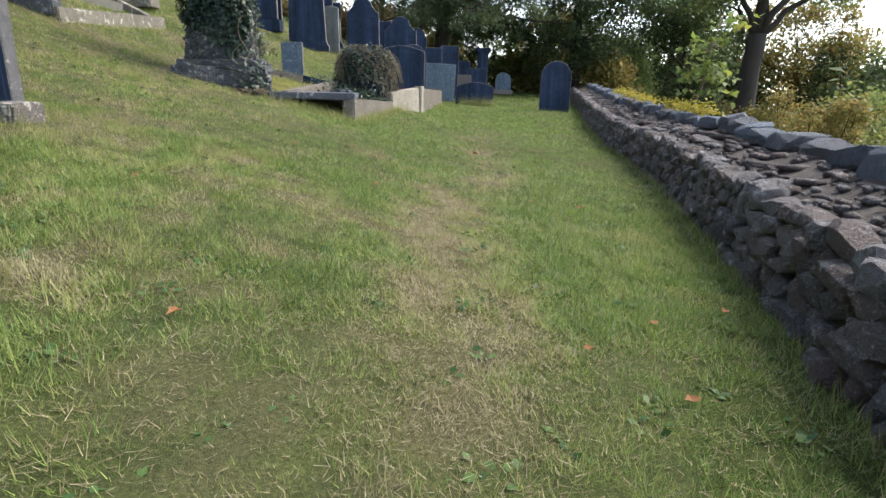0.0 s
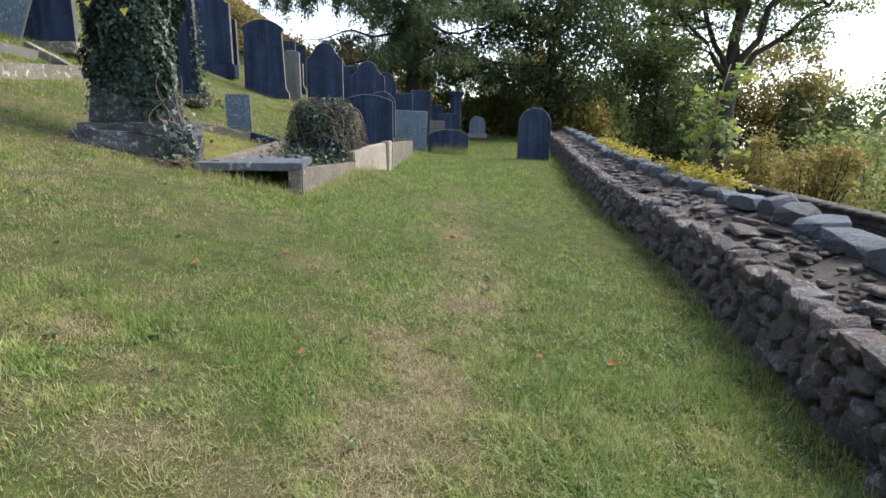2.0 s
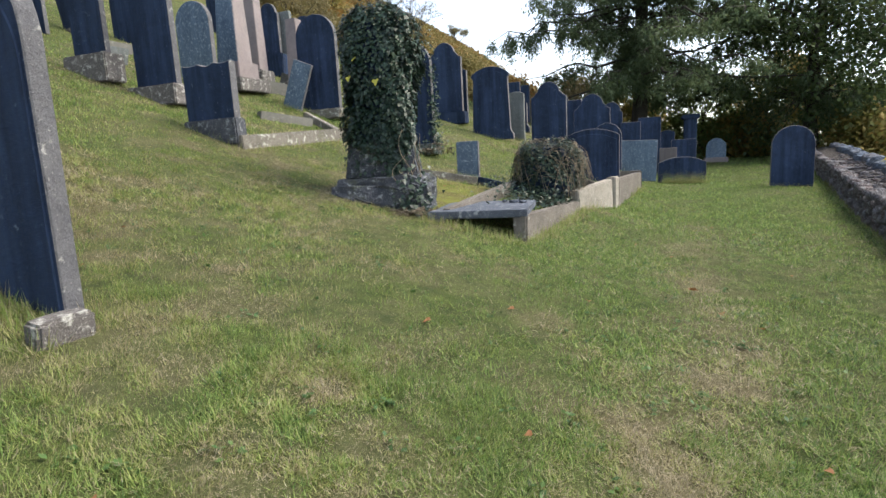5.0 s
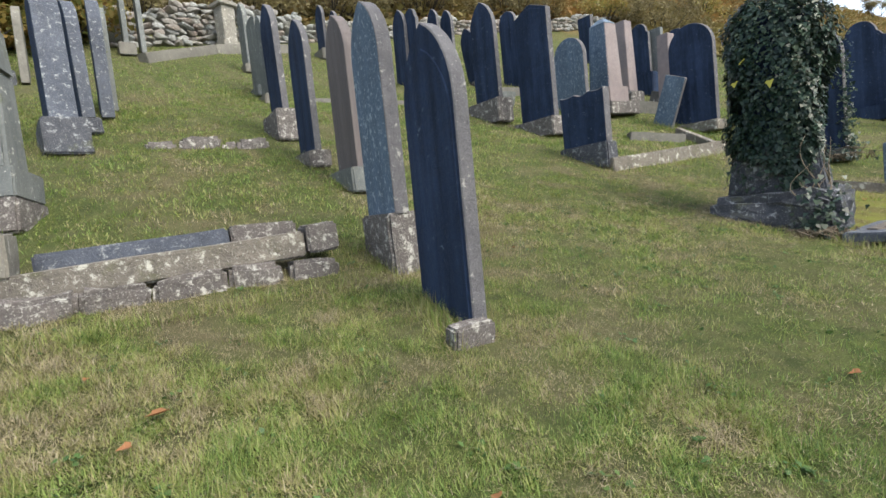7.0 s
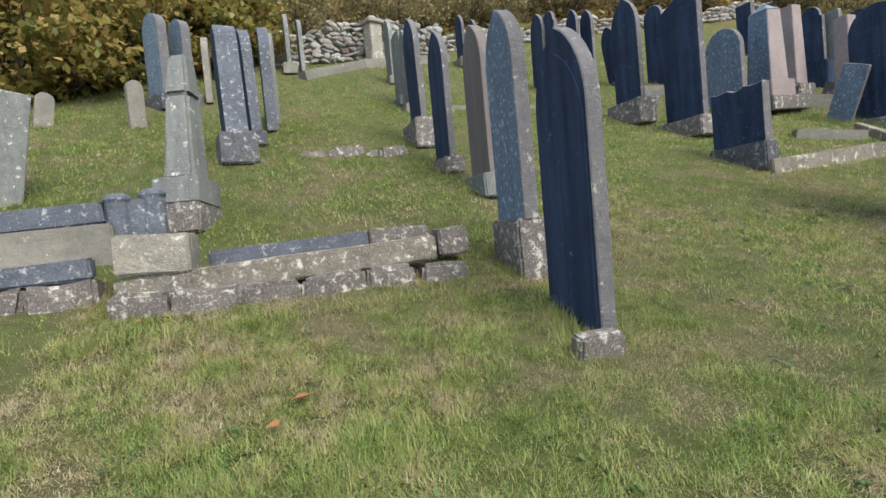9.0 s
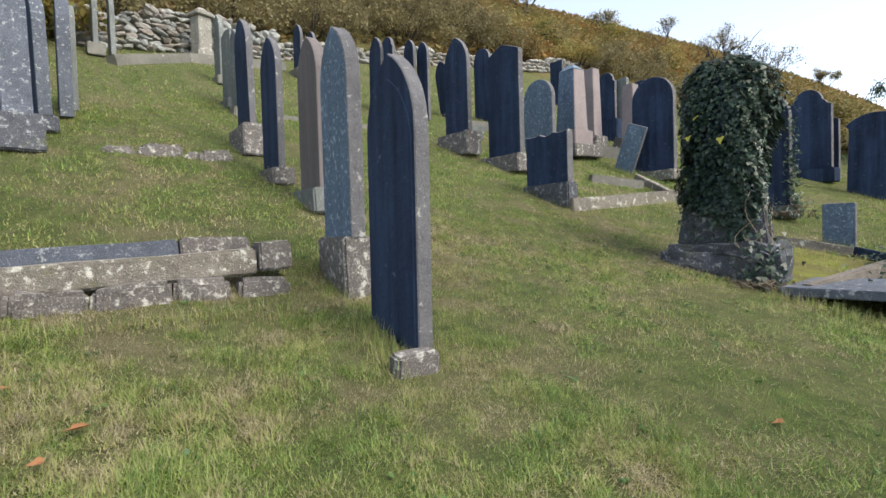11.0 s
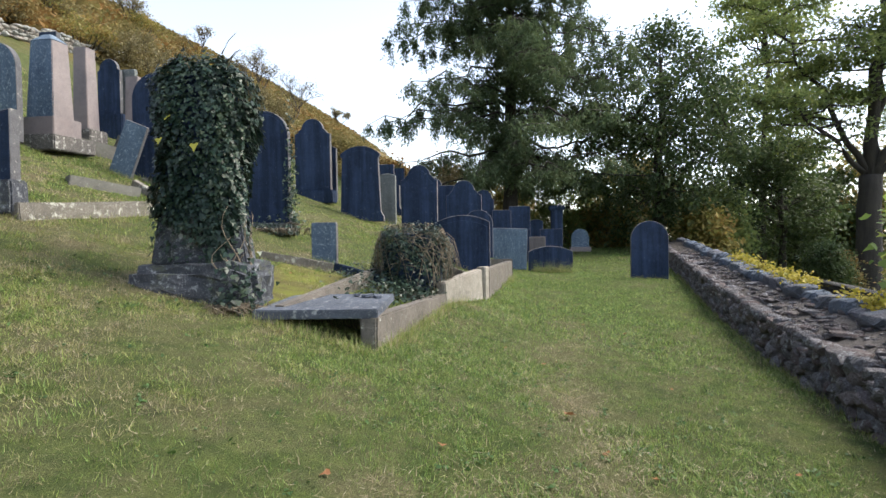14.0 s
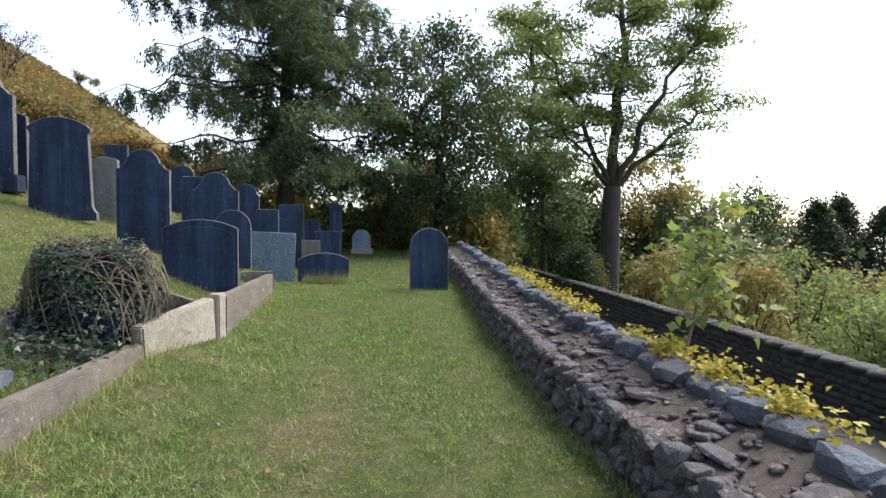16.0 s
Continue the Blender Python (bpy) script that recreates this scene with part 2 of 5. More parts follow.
M_SAP = leaf_mat("sapling_leaf", [(0.10, 0.17, 0.045), (0.18, 0.25, 0.065), (0.34, 0.34, 0.07)], 0.5, 0.5, 0.3, jitter=0.3)
M_FALLEN = leaf_mat("fallen_leaf", [(0.20, 0.075, 0.035), (0.28, 0.14, 0.06), (0.17, 0.09, 0.055)], 0.2, 0.7, 0.2)


# ---- building helpers ----
def mesh_object(name, verts, faces, material, parent=None, smooth=False):
    me = bpy.data.meshes.new(name)
    me.from_pydata([tuple(v) for v in verts], [], faces)
    me.materials.append(material)
    if smooth:
        me.polygons.foreach_set("use_smooth", [True] * len(me.polygons))
    ob = new(name, me)
    ob.parent = parent
    return ob


def fast_mesh(name, verts, corners, sides, material, parent=None):
    """A mesh from arrays: verts (n, 3), corners (m, sides)."""
    me = bpy.data.meshes.new(name)
    me.vertices.add(len(verts))
    me.vertices.foreach_set("co", np.asarray(verts, np.float32).ravel())
    m = len(corners)
    me.loops.add(m * sides)
    me.loops.foreach_set("vertex_index", np.asarray(corners, np.int32).ravel())
    me.polygons.add(m)
    me.polygons.foreach_set("loop_start", np.arange(0, m * sides, sides, dtype=np.int32))
    me.polygons.foreach_set("loop_total", np.full(m, sides, np.int32))
    me.update(calc_edges=True)
    me.materials.append(material)
    ob = new(name, me)
    ob.parent = parent
    return ob


def part(name, bm, material, parent, label="", smooth=False):
    me = bpy.data.meshes.new(name)
    bm.to_mesh(me)
    bm.free()
    me.materials.append(material)
    if smooth:
        me.polygons.foreach_set("use_smooth", [True] * len(me.polygons))
    ob = new(name, me)
    ob.parent = parent
    if label:
        tagged(ob, label)
    return ob


def thing(name, place, label, category, group="", kind=""):
    return_ob = new(name)
    return_ob.matrix_world = place
    return tagged(return_ob, label, category, group, kind)


def roughen(bm, amount, scale, seed):
    for v in bm.verts:
        p = v.co * scale + Vector((seed * 7.3, seed * 1.9, seed * 3.1))
        v.co += Vector((noise.noise(p), noise.noise(p + Vector((31, 7, 3))), noise.noise(p + Vector((5, 47, 19))))) * amount


def block(sx, sy, sz, bevel=0.012, at=(0, 0, 0), cuts=0, rough=0.0, seed=0, taper=1.0):
    """A worn block standing on at: bevelled, with knocked edges where cuts are given."""
    bm = bmesh.new()
    bmesh.ops.create_cube(bm, size=1.0)
    for v in bm.verts:
        f = taper if v.co.z > 0 else 1.0
        v.co = Vector((v.co.x * sx * f, v.co.y * sy * f, (v.co.z + 0.5) * sz))
    if bevel:
        bmesh.ops.bevel(bm, geom=bm.edges[:], offset=bevel, segments=2, affect="EDGES")
    if cuts:
        bmesh.ops.subdivide_edges(bm, edges=[e for e in bm.edges if e.calc_length() > 0.12], cuts=cuts, use_grid_fill=True)
    if rough:
        roughen(bm, rough, 5.0, seed)
    bmesh.ops.translate(bm, verts=bm.verts, vec=at)
    return bm


def tube(V, F, pts, radii, sides=6):
    base = len(V)
    n = len(pts)
    for i, p in enumerate(pts):
        a = Vector(pts[max(i - 1, 0)])
        b = Vector(pts[min(i + 1, n - 1)])
        d = (b - a).normalized() if (b - a).length > 1e-6 else Vector((0, 0, 1))
        u = d.orthogonal().normalized()
        w = d.cross(u)
        for s in range(sides):
            an = 2 * math.pi * s / sides
            V.append(Vector(p) + (u * math.cos(an) + w * math.sin(an)) * radii[i])
    for i in range(n - 1):
        for s in range(sides):
            s2 = (s + 1) % sides
            F.append((base + i * sides + s, base + i * sides + s2, base + (i + 1) * sides + s2, base + (i + 1) * sides + s))
    F.append(tuple(base + s for s in range(sides))[::-1])
    F.append(tuple(base + (n - 1) * sides + s for s in range(sides)))


# ---- the lie of the land ----
UPHILL = ((-9, 0), (-0.6, 0), (0.1, 0.05), (0.8, 0.2), (3.5, 0.74), (4.4, 1.02), (6.6, 1.85), (8.5, 2.6), (12.8, 4.3), (20, 7.7), (30, 14.5), (45, 23.5), (70, 33), (300, 50))
WALL_LINE = ((-60, -14), (-3, 0.36), (-1, 0.76), (0.2, 0.98), (1.3, 1.24), (2.9, 1.65), (5.5, 2.27), (8, 2.67), (8.9, 2.77), (12, 3.25), (16, 4.0), (21, 4.9), (60, 12), (600, 110))


def wall_x(y):
    return np.interp(y, [a for a, _ in WALL_LINE], [b for _, b in WALL_LINE])


def softplus(v, s):
    return s * np.log1p(np.exp(np.clip(v / s, -30, 30)))


def land(x, y):
    """Height of the churchyard turf."""
    x, y = np.asarray(x, float), np.asarray(y, float)
    u = 0.2 - x
    us, zs = [a for a, _ in UPHILL], [b for _, b in UPHILL]
    z = sum(np.interp(u + o, us, zs) for o in (-0.6, -0.3, 0, 0.3, 0.6)) / 5
    # the hill swells further along
    z = z + 0.06 * np.clip(y - 20, 0, 70) * np.clip((u - 8) / 10, 0, 1)
    yy = np.minimum(y, 20)
    r = np.clip(u / 2, 0, 1)
    z = z + r * (0.03 * np.maximum(yy - 3, -4) + 0.006 * np.maximum(0, yy - 8) ** 2 * np.minimum(1, 8 / np.maximum(yy - 4, 0.1)))
    z = z + 0.04 * softplus(np.minimum(y, 40) - 9, 1.5)
    return z - 0.06 * softplus(np.minimum(x - wall_x(y), 1.0) + 1.36, 0.25)


def g(x, y):
    return float(land(x, y))


def road_z(y):
    return -1.13 - 0.008 * (np.clip(y, -30, 60) - 10)


ROAD_W = 4.7


def lattice(i, j, p):
    return np.modf(np.abs(np.sin(i * 127.1 + j * 311.7 + p * 74.7) * 43758.5453))[0]


def ripple(x, y, f, p):
    """Patchy noise between 0 and 1, patches about 1/f metres across."""
    v, amp = 0.0, 0.55
    for o in range(3):
        c, s = math.cos(0.7 + o + p), math.sin(0.7 + o + p)
        u, w = (x * c - y * s) * f + 31.7 * p + 200, (x * s + y * c) * f + 17.3 * p + 200
        i, j = np.floor(u), np.floor(w)
        a, b = u - i, w - j
        a, b = a * a * (3 - 2 * a), b * b * (3 - 2 * b)
        top = lattice(i, j, p) * (1 - a) + lattice(i + 1, j, p) * a
        low = lattice(i, j + 1, p) * (1 - a) + lattice(i + 1, j + 1, p) * a
        v = v + amp * (top * (1 - b) + low * b)
        f, amp = f * 2.1, amp * 0.5
    return np.clip((v / 0.9625 - 0.5) * 1.7 + 0.5, 0, 1)


def worn(x, y):
    """How dry and trodden the turf is: the foot track along the wall and scattered small patches."""
    mid = -0.28 + 0.14 * y - 0.004 * y * y + 0.12 * np.sin(y * 1.3)
    track = np.exp(-((x - mid) / 0.30) ** 2) * np.clip(1.5 - y / 9, 0.15, 1) * np.clip(0.35 + y / 3.5, 0.3, 1)
    big, med, small = ripple(x, y, 0.6, 0.3), ripple(x, y, 2.2, 1.1), ripple(x, y, 5.0, 2.3)
    slope = np.clip((0.2 - x) / 1.5, 0, 1)
    upper = np.clip((-1.8 - x) / 1.5, 0, 1)
    v = track * (0.40 + 0.75 * med + 0.35 * small) + (0.20 + 0.32 * slope - 0.10 * upper) * (0.45 + 0.9 * big) * np.clip(4.0 * (0.5 * med + 0.5 * small) - 1.6, 0, 1.6) + 0.03 * slope + 0.10 * upper
    return np.clip(v, 0, 1)


# ---- ground: one sheet, draped over hill, path, road cutting and valley ----
def build_ground():
    d = np.concatenate([-np.geomspace(420, 12, 34), np.linspace(-11.5, 0.3, 90), (0.5, 0.7, 0.80, 0.84, 0.9, 1.1, 1.6, 3.2, 4.6, 5.3, 5.5, 5.7, 6.0, 6.5, 7.5, 9, 11, 14), np.geomspace(17, 900, 26)])
    y = np.concatenate([-np.geomspace(420, 5, 16), np.linspace(-4.6, 24, 170), np.geomspace(25, 1500, 36)])
    D, Y = np.meshgrid(d, y)
    X = wall_x(Y) + D
    Z = land(X, Y)
    rz = road_z(Y)
    cut = np.clip((D - 0.80) / 0.06, 0, 1)
    Z = Z * (1 - cut) + rz * cut
    out = np.clip(D - 6.0, 0, None)
    valley = -0.10 * out - 9 * (1 - np.exp(-out / 45)) + np.clip(out - 260, 0, None) * 0.055
    Z = np.where(D > 5.6, rz + np.clip((D - 5.6) * 1.2, 0, 0.35) + valley, Z)
    # far ahead the land sinks gently
    rng = np.random.default_rng(3)
    bump = np.zeros_like(Z)
    for sc, am in ((0.7, 0.014), (1.9, 0.010), (4.3, 0.006)):
        px, py = rng.uniform(0, 6, 2)
        bump += am * np.sin(X * sc * 1.3 + px + np.sin(Y * sc)) * np.sin(Y * sc * 1.1 + py + 0.7 * np.sin(X * sc))
    Z = Z + np.where(D < 0.3, bump, 0)
    n, m = X.shape
    verts = np.stack([X, Y, Z], -1).reshape(-1, 3)
    i = (np.arange(n - 1)[:, None] * m + np.arange(m - 1)[None]).ravel()
    ob = fast_mesh("ground", verts, np.stack([i, i + 1, i + m + 1, i + m], 1), 4, M_TURF)
    ob.data.attributes.new("dry", "FLOAT", "POINT").data.foreach_set("value", worn(verts[:, 0], verts[:, 1]).astype(np.float32))
    ob.data.polygons.foreach_set("use_smooth", [True] * len(ob.data.polygons))
    return tagged(ob, "sloping churchyard turf, green with dry straw patches", "ground", kind="structure")


build_ground()


# ---- grass ----
def blade_mesh(name, x, y, z, length, width, tilt, az, seed, dry, material):
    rng = np.random.default_rng(seed)
    n = len(x)
    dx, dy, dz = np.sin(tilt) * np.cos(az), np.sin(tilt) * np.sin(az), np.cos(tilt)
    a2 = az + math.pi / 2 + rng.uniform(-0.6, 0.6, n)
    p = np.stack([x, y, z], 1)
    s = np.stack([np.cos(a2) * width / 2, np.sin(a2) * width / 2, np.zeros(n)], 1)
    tip = p + np.stack([dx, dy, dz], 1) * length[:, None]
    verts = np.stack([p - s, p + s, tip], 1).reshape(-1, 3)
    ob = fast_mesh(name, verts, np.arange(3 * n).reshape(-1, 3), 3, material)
    ob.data.attributes.new("dry", "FLOAT", "POINT").data.foreach_set("value", np.repeat(dry, 3).astype(np.float32))
    return ob


def blades(name, x0, x1, y0, y1, count, length, width, seed, material, flat=False, label=""):
    rng = np.random.default_rng(seed)
    x, y = rng.uniform(x0, x1, count), rng.uniform(y0, y1, count)
    tuft = ripple(x, y, 9.0, 6.0)
    w = worn(x, y)
    lush = ripple(x, y, 1.3, 4.0) * 0.5 + ripple(x, y, 3.4, 5.0) * 0.5
    keep = x < wall_x(y)
    keep &= (rng.uniform(0, 1, count) < w * 0.85 + 0.14) if flat else (rng.uniform(0, 1, count) > 0.60 * w * (1.2 - tuft) + 0.42 * (tuft < 0.36))
    x, y, tuft, w, lush = x[keep], y[keep], tuft[keep], w[keep], lush[keep]
    n = len(x)
    ln = length * rng.uniform(0.4, 1.25, n) * (0.30 + 0.6 * tuft + 0.6 * lush**1.5) * (1 - 0.35 * w)
    tilt = rng.uniform(1.15, 1.52, n) if flat else np.clip(rng.normal(0.92, 0.36, n), 0.1, 1.45)
    # blades of a tuft lie much the same way
    az = 12.0 * ripple(x, y, 4.5, 7.0) + rng.normal(0, 1.5, n)
    z = land(x, y) + (rng.uniform(0.004, 0.03, n) if flat else -0.006)
    dry = np.clip(w * 1.0 - 0.25 * lush - 0.40 * np.clip((x + 2.2) / 1.5, 0, 1) * np.clip((y - 2.0) / 5, 0, 1) + 0.45 * (ripple(x, y, 4.2, 8.0) - 0.40) + 0.24 * np.clip((-0.6 - x) / 1.5, 0, 1) * np.clip((x + 7.5) / 3, 0.35, 1) + 0.42 * (ripple(x, y, 8.0, 9.0) - 0.5) + rng.normal(0, 0.16, n), 0, 1)
    ob = blade_mesh(name, x, y, z, ln, width * rng.uniform(0.6, 1.4, n), tilt, az, seed + 500, dry, material)
    return tagged(ob, label or "short green grass blades growing in tufts on turf", "grass", kind="stuff")


blades("grass", -4.6, 2.1, 0.5, 4.2, 520000, 0.070, 0.0042, 1, M_GRASS)
blades("grass", -5.5, 3.2, 4.2, 9.0, 240000, 0.070, 0.0062, 2, M_GRASS)
blades("grass", -9.0, 4.4, 9.0, 18.0, 180000, 0.088, 0.011, 3, M_GRASS)
blades("grass", -13.0, -4.6, -3.0, 9.0, 170000, 0.085, 0.010, 4, M_GRASS)
blades("grass", -16.0, 6.0, 18.0, 30.0, 80000, 0.09, 0.024, 5, M_GRASS)
blades("grass", -22.0, -9.0, -3.0, 18.0, 90000, 0.09, 0.022, 6, M_GRASS)
blades("grass", -4.6, 1.2, -2.0, 0.5, 60000, 0.035, 0.0055, 8, M_GRASS)
blades("dry_grass", -4.6, 2.1, 0.5, 5.0, 260000, 0.066, 0.0021, 7, M_STRAW, True, "dry straw-coloured grass stems lying on the trodden turf")
blades("dry_grass", -5.5, 3.0, 5.0, 11.0, 110000, 0.095, 0.0042, 9, M_STRAW, True, "dry straw-coloured grass stems lying on the trodden turf")
blades("dry_grass", -12.0, -4.6, -2.0, 8.0, 90000, 0.075, 0.005, 10, M_STRAW, True, "dry straw-coloured grass stems lying on the trodden turf")


# ---- the low rubble wall beside the path ----
def rock(seed, sharp=0.3):
    """An angular field stone about one metre across: the hull of scattered points."""
    rng = random.Random(seed)
    bm = bmesh.new()
    n = 25
    for i in range(n):
        c = 1 - 2 * (i + 0.5) / n
        r, a = math.sqrt(1 - c * c), i * 2.39996 + rng.uniform(-0.3, 0.3)
        q = Vector((r * math.cos(a), r * math.sin(a), c))
        q = Vector([math.copysign(abs(v) ** 0.55, v) for v in q])
        bm.verts.new(q * 0.53 * rng.uniform(1 - sharp * 0.95, 1.0))
    res = bmesh.ops.convex_hull(bm, input=bm.verts[:])
    junk = [v for v in bm.verts if not v.link_faces]
    bmesh.ops.delete(bm, geom=junk, context="VERTS")
    bmesh.ops.triangulate(bm, faces=bm.faces[:])
    me = bpy.data.meshes.new("stone")
    bm.to_mesh(me)
    bm.free()
    return me


def rocks(count, material, seed, sharp=0.3):
    out = []
    for i in range(count):
        me = rock(seed * 100 + i, sharp=sharp)
        me.materials.append(material)
        out.append(me)
    return out


def set_stone(name, me, m, parent):
    ob = new(name, me)
    ob.parent = parent
    ob.matrix_world = m
    return ob


def join_stones(name, items, material, parent):
    V, C, base = [], [], 0
    for me, m in items:
        co = np.array([m @ v.co for v in me.vertices])
        V.append(co)
        C.append(np.array([p.vertices[:] for p in me.polygons]) + base)
        base += len(co)
    ob = fast_mesh(name, np.concatenate(V), np.concatenate(C), 3, material, parent)
    return tagged(ob, kind="stuff")


WALL_H = 0.44


def path_wall():
    wall = thing("wall_path", pose(0, 0, 0), "low broken rubble stone wall with loose coping rocks beside a path", "wall", kind="structure")
    # earth and mortar core
    V, F = [], []
    ys = np.linspace(-2.5, 26, 420)
    for i, y in enumerate(ys):
        x, z = float(wall_x(y)), g(float(wall_x(y)), y)
        prof = ((0.07, -0.15), (0.10, WALL_H - 0.06), (0.32, WALL_H + 0.02), (0.60, WALL_H + 0.11), (0.82, WALL_H + 0.14), (0.86, -2.2))
        for k, (dx, dz) in enumerate(prof):
            j = 0.03 * noise.noise(Vector((y * 2.3, k * 5.1, 0))) + 0.022 * noise.noise(Vector((y * 9.0, k * 3.7, 2)))
            V.append((x + dx, y, z + dz + j))
        if i:
            for k in range(5):
                a = (i - 1) * 6 + k
                F.append((a, a + 1, a + 7, a + 6))
    mesh_object("core", V, F, M_EARTH, wall)
    rng = random.Random(11)
    face, cope = rocks(16, M_RUBBLE, 1), rocks(8, M_COPING, 2, 0.26)
    rest, near = [], 0
    # face courses
    y, course_y = 0.0, []
    for course in range(5):
        y = -2.4 + rng.uniform(0, 0.1)
        while y < 25:
            ln = rng.choice((0.09, 0.12, 0.15, 0.20, 0.26)) * rng.uniform(0.85, 1.15)
            hh = rng.uniform(0.10, 0.17)
            yc = y + ln / 2
            x, z = float(wall_x(yc)), g(float(wall_x(yc)), yc)
            zc = z + 0.03 + course * 0.096 + rng.uniform(-0.02, 0.02)
            dep = rng.uniform(0.16, 0.26)
            m = Matrix.Translation((x + 0.10 + course * 0.010 + rng.uniform(-0.035, 0.02), yc, zc)) @ Euler((rng.uniform(-0.45, 0.45), rng.uniform(-0.2, 0.2), rng.uniform(-0.3, 0.1))).to_matrix().to_4x4() @ Matrix.Diagonal((dep, ln * 1.08, hh, 1))
            me = rng.choice(face)
            if 0.6 < yc < 9.5 and near < 300:
                set_stone("stone", me, m, wall)
                near += 1
            else:
                rest.append((me, m))
            y += ln * rng.uniform(0.92, 1.02)
    join_stones("stones", rest, M_RUBBLE, wall)
    # flat rubble on the top
    top = []
    for i in range(1500):
        yc = rng.uniform(-1, 20)
        off = rng.uniform(0.12, 0.72)
        x, z = float(wall_x(yc)), g(float(wall_x(yc)), yc)
        s = rng.uniform(0.02, 0.08) if rng.random() < 0.92 else rng.uniform(0.10, 0.24)
        m = Matrix.Translation((x + off, yc, z + WALL_H - 0.05 + 0.26 * off + rng.uniform(-0.005, 0.015))) @ Euler((rng.uniform(-0.2, 0.2), rng.uniform(-0.25, 0.15), rng.uniform(0, 6))).to_matrix().to_4x4() @ Matrix.Diagonal((s, s * rng.uniform(0.6, 1.3), (0.35 + 0.25 * rng.random()) * min(s, 0.12), 1))
        top.append((rng.choice(face), m))
    join_stones("top_rubble", top, M_RUBBLE, wall)
    # broad flat slabs bedded in the top
    for i in range(26):
        yc = rng.uniform(-0.5, 19)
        x, z = float(wall_x(yc)), g(float(wall_x(yc)), yc)
        off = rng.uniform(0.22, 0.58)
        m = Matrix.Translation((x + off, yc, z + WALL_H - 0.05 + 0.26 * off)) @ Euler((rng.uniform(-0.1, 0.1), rng.uniform(-0.14, 0.06), rng.uniform(0, 6))).to_matrix().to_4x4() @ Matrix.Diagonal((rng.uniform(0.16, 0.28), rng.uniform(0.2, 0.4), rng.uniform(0.05, 0.09), 1))
        set_stone("top_slab", rng.choice(face), m, wall)
    # coping rocks along the road side
    y = -0.8
    while y < 24:
        ln = rng.uniform(0.22, 0.58)
        yc = y + ln / 2
        x, z = float(wall_x(yc)), g(float(wall_x(yc)), yc)
        m = Matrix.Translation((x + 0.74 + rng.uniform(-0.05, 0.05), yc, z + WALL_H + 0.17 + rng.uniform(-0.02, 0.03))) @ Euler((rng.uniform(-0.15, 0.15), rng.uniform(-0.25, 0.15), rng.uniform(-0.25, 0.1))).to_matrix().to_4x4() @ Matrix.Diagonal((rng.uniform(0.24, 0.38), ln * 0.98, rng.uniform(0.16, 0.28), 1))
        set_stone("coping_stone", rng.choice(cope), m, wall)
        y += ln
    return wall


path_wall()


# ---- the road below the wall, and the wall beyond it ----
def strip(name, d0, d1, y0, y1, lift, material, steps=80):
    V, F = [], []
    for i, y in enumerate(np.linspace(y0, y1, steps)):
        for d in (d0, d1):
            V.append((float(wall_x(y)) + d, y, float(road_z(y)) + lift))
        if i:
            a = 2 * (i - 1)
            F.append((a, a + 1, a + 3, a + 2))
    return mesh_object(name, V, F, material)


tagged(strip("road", 0.95, 5.35, -60, 200, 0.012, M_ASPHALT), "narrow dark asphalt lane below the wall", "road", kind="structure")
tagged(strip("road_marking", 1.47, 1.53, -60, 120, 0.018, M_LINE), "worn white edge line painted on the lane", "road marking", kind="structure")


def road_wall():
    wall = thing("wall_road", pose(0, 0, 0), "dark mortared stone wall on the far side of the lane", "wall", kind="structure")
    V, F = [], []
    H = 0.80
    ys = np.linspace(-8, 60, 90)
    for i, y in enumerate(ys):
        x, z = float(wall_x(y)) + ROAD_W + 0.75, float(road_z(y))
        for k, (dx, dz) in enumerate(((0.03, -0.3), (0.05, H - 0.05), (0.4, H - 0.05), (0.42, -3))):
            V.append((x + dx, y, z + dz))
        if i:
            for k in range(3):
                a = (i - 1) * 4 + k
                F.append((a, a + 1, a + 5, a + 4))
    mesh_object("core", V, F, M_ROADWALL, wall)
    rng = random.Random(5)
    kinds = rocks(8, M_ROADWALL, 5, 0.18)
    rest = []
    for course in range(6):
        y = 2.0
        while y < 45:
            ln = rng.uniform(0.16, 0.42)
            yc = y + ln / 2
            x, z = float(wall_x(yc)) + ROAD_W + 0.75, float(road_z(yc))
            m = Matrix.Translation((x + 0.07, yc, z + 0.05 + course * 0.118)) @ Euler((0, 0, rng.uniform(-0.1, 0.1))).to_matrix().to_4x4() @ Matrix.Diagonal((0.16, ln * 1.05, 0.135, 1))
            rest.append((rng.choice(kinds), m))
            y += ln
    y = 2.0
    while y < 45:
        ln = rng.uniform(0.3, 0.5)
        x, z = float(wall_x(y)) + ROAD_W + 0.95, float(road_z(y))
        rest.append((rng.choice(kinds), Matrix.Translation((x, y + ln / 2, z + H)) @ Matrix.Diagonal((0.5, ln * 1.04, 0.12, 1))))
        y += ln
    join_stones("stones", rest, M_ROADWALL, wall)


road_wall()


# ---- headstones ----
def arc(cx, cz, r, a0, a1, n):
    return [(cx + r * math.cos(radians(a0 + (a1 - a0) * i / n)), cz + r * math.sin(radians(a0 + (a1 - a0) * i / n))) for i in range(n + 1)]


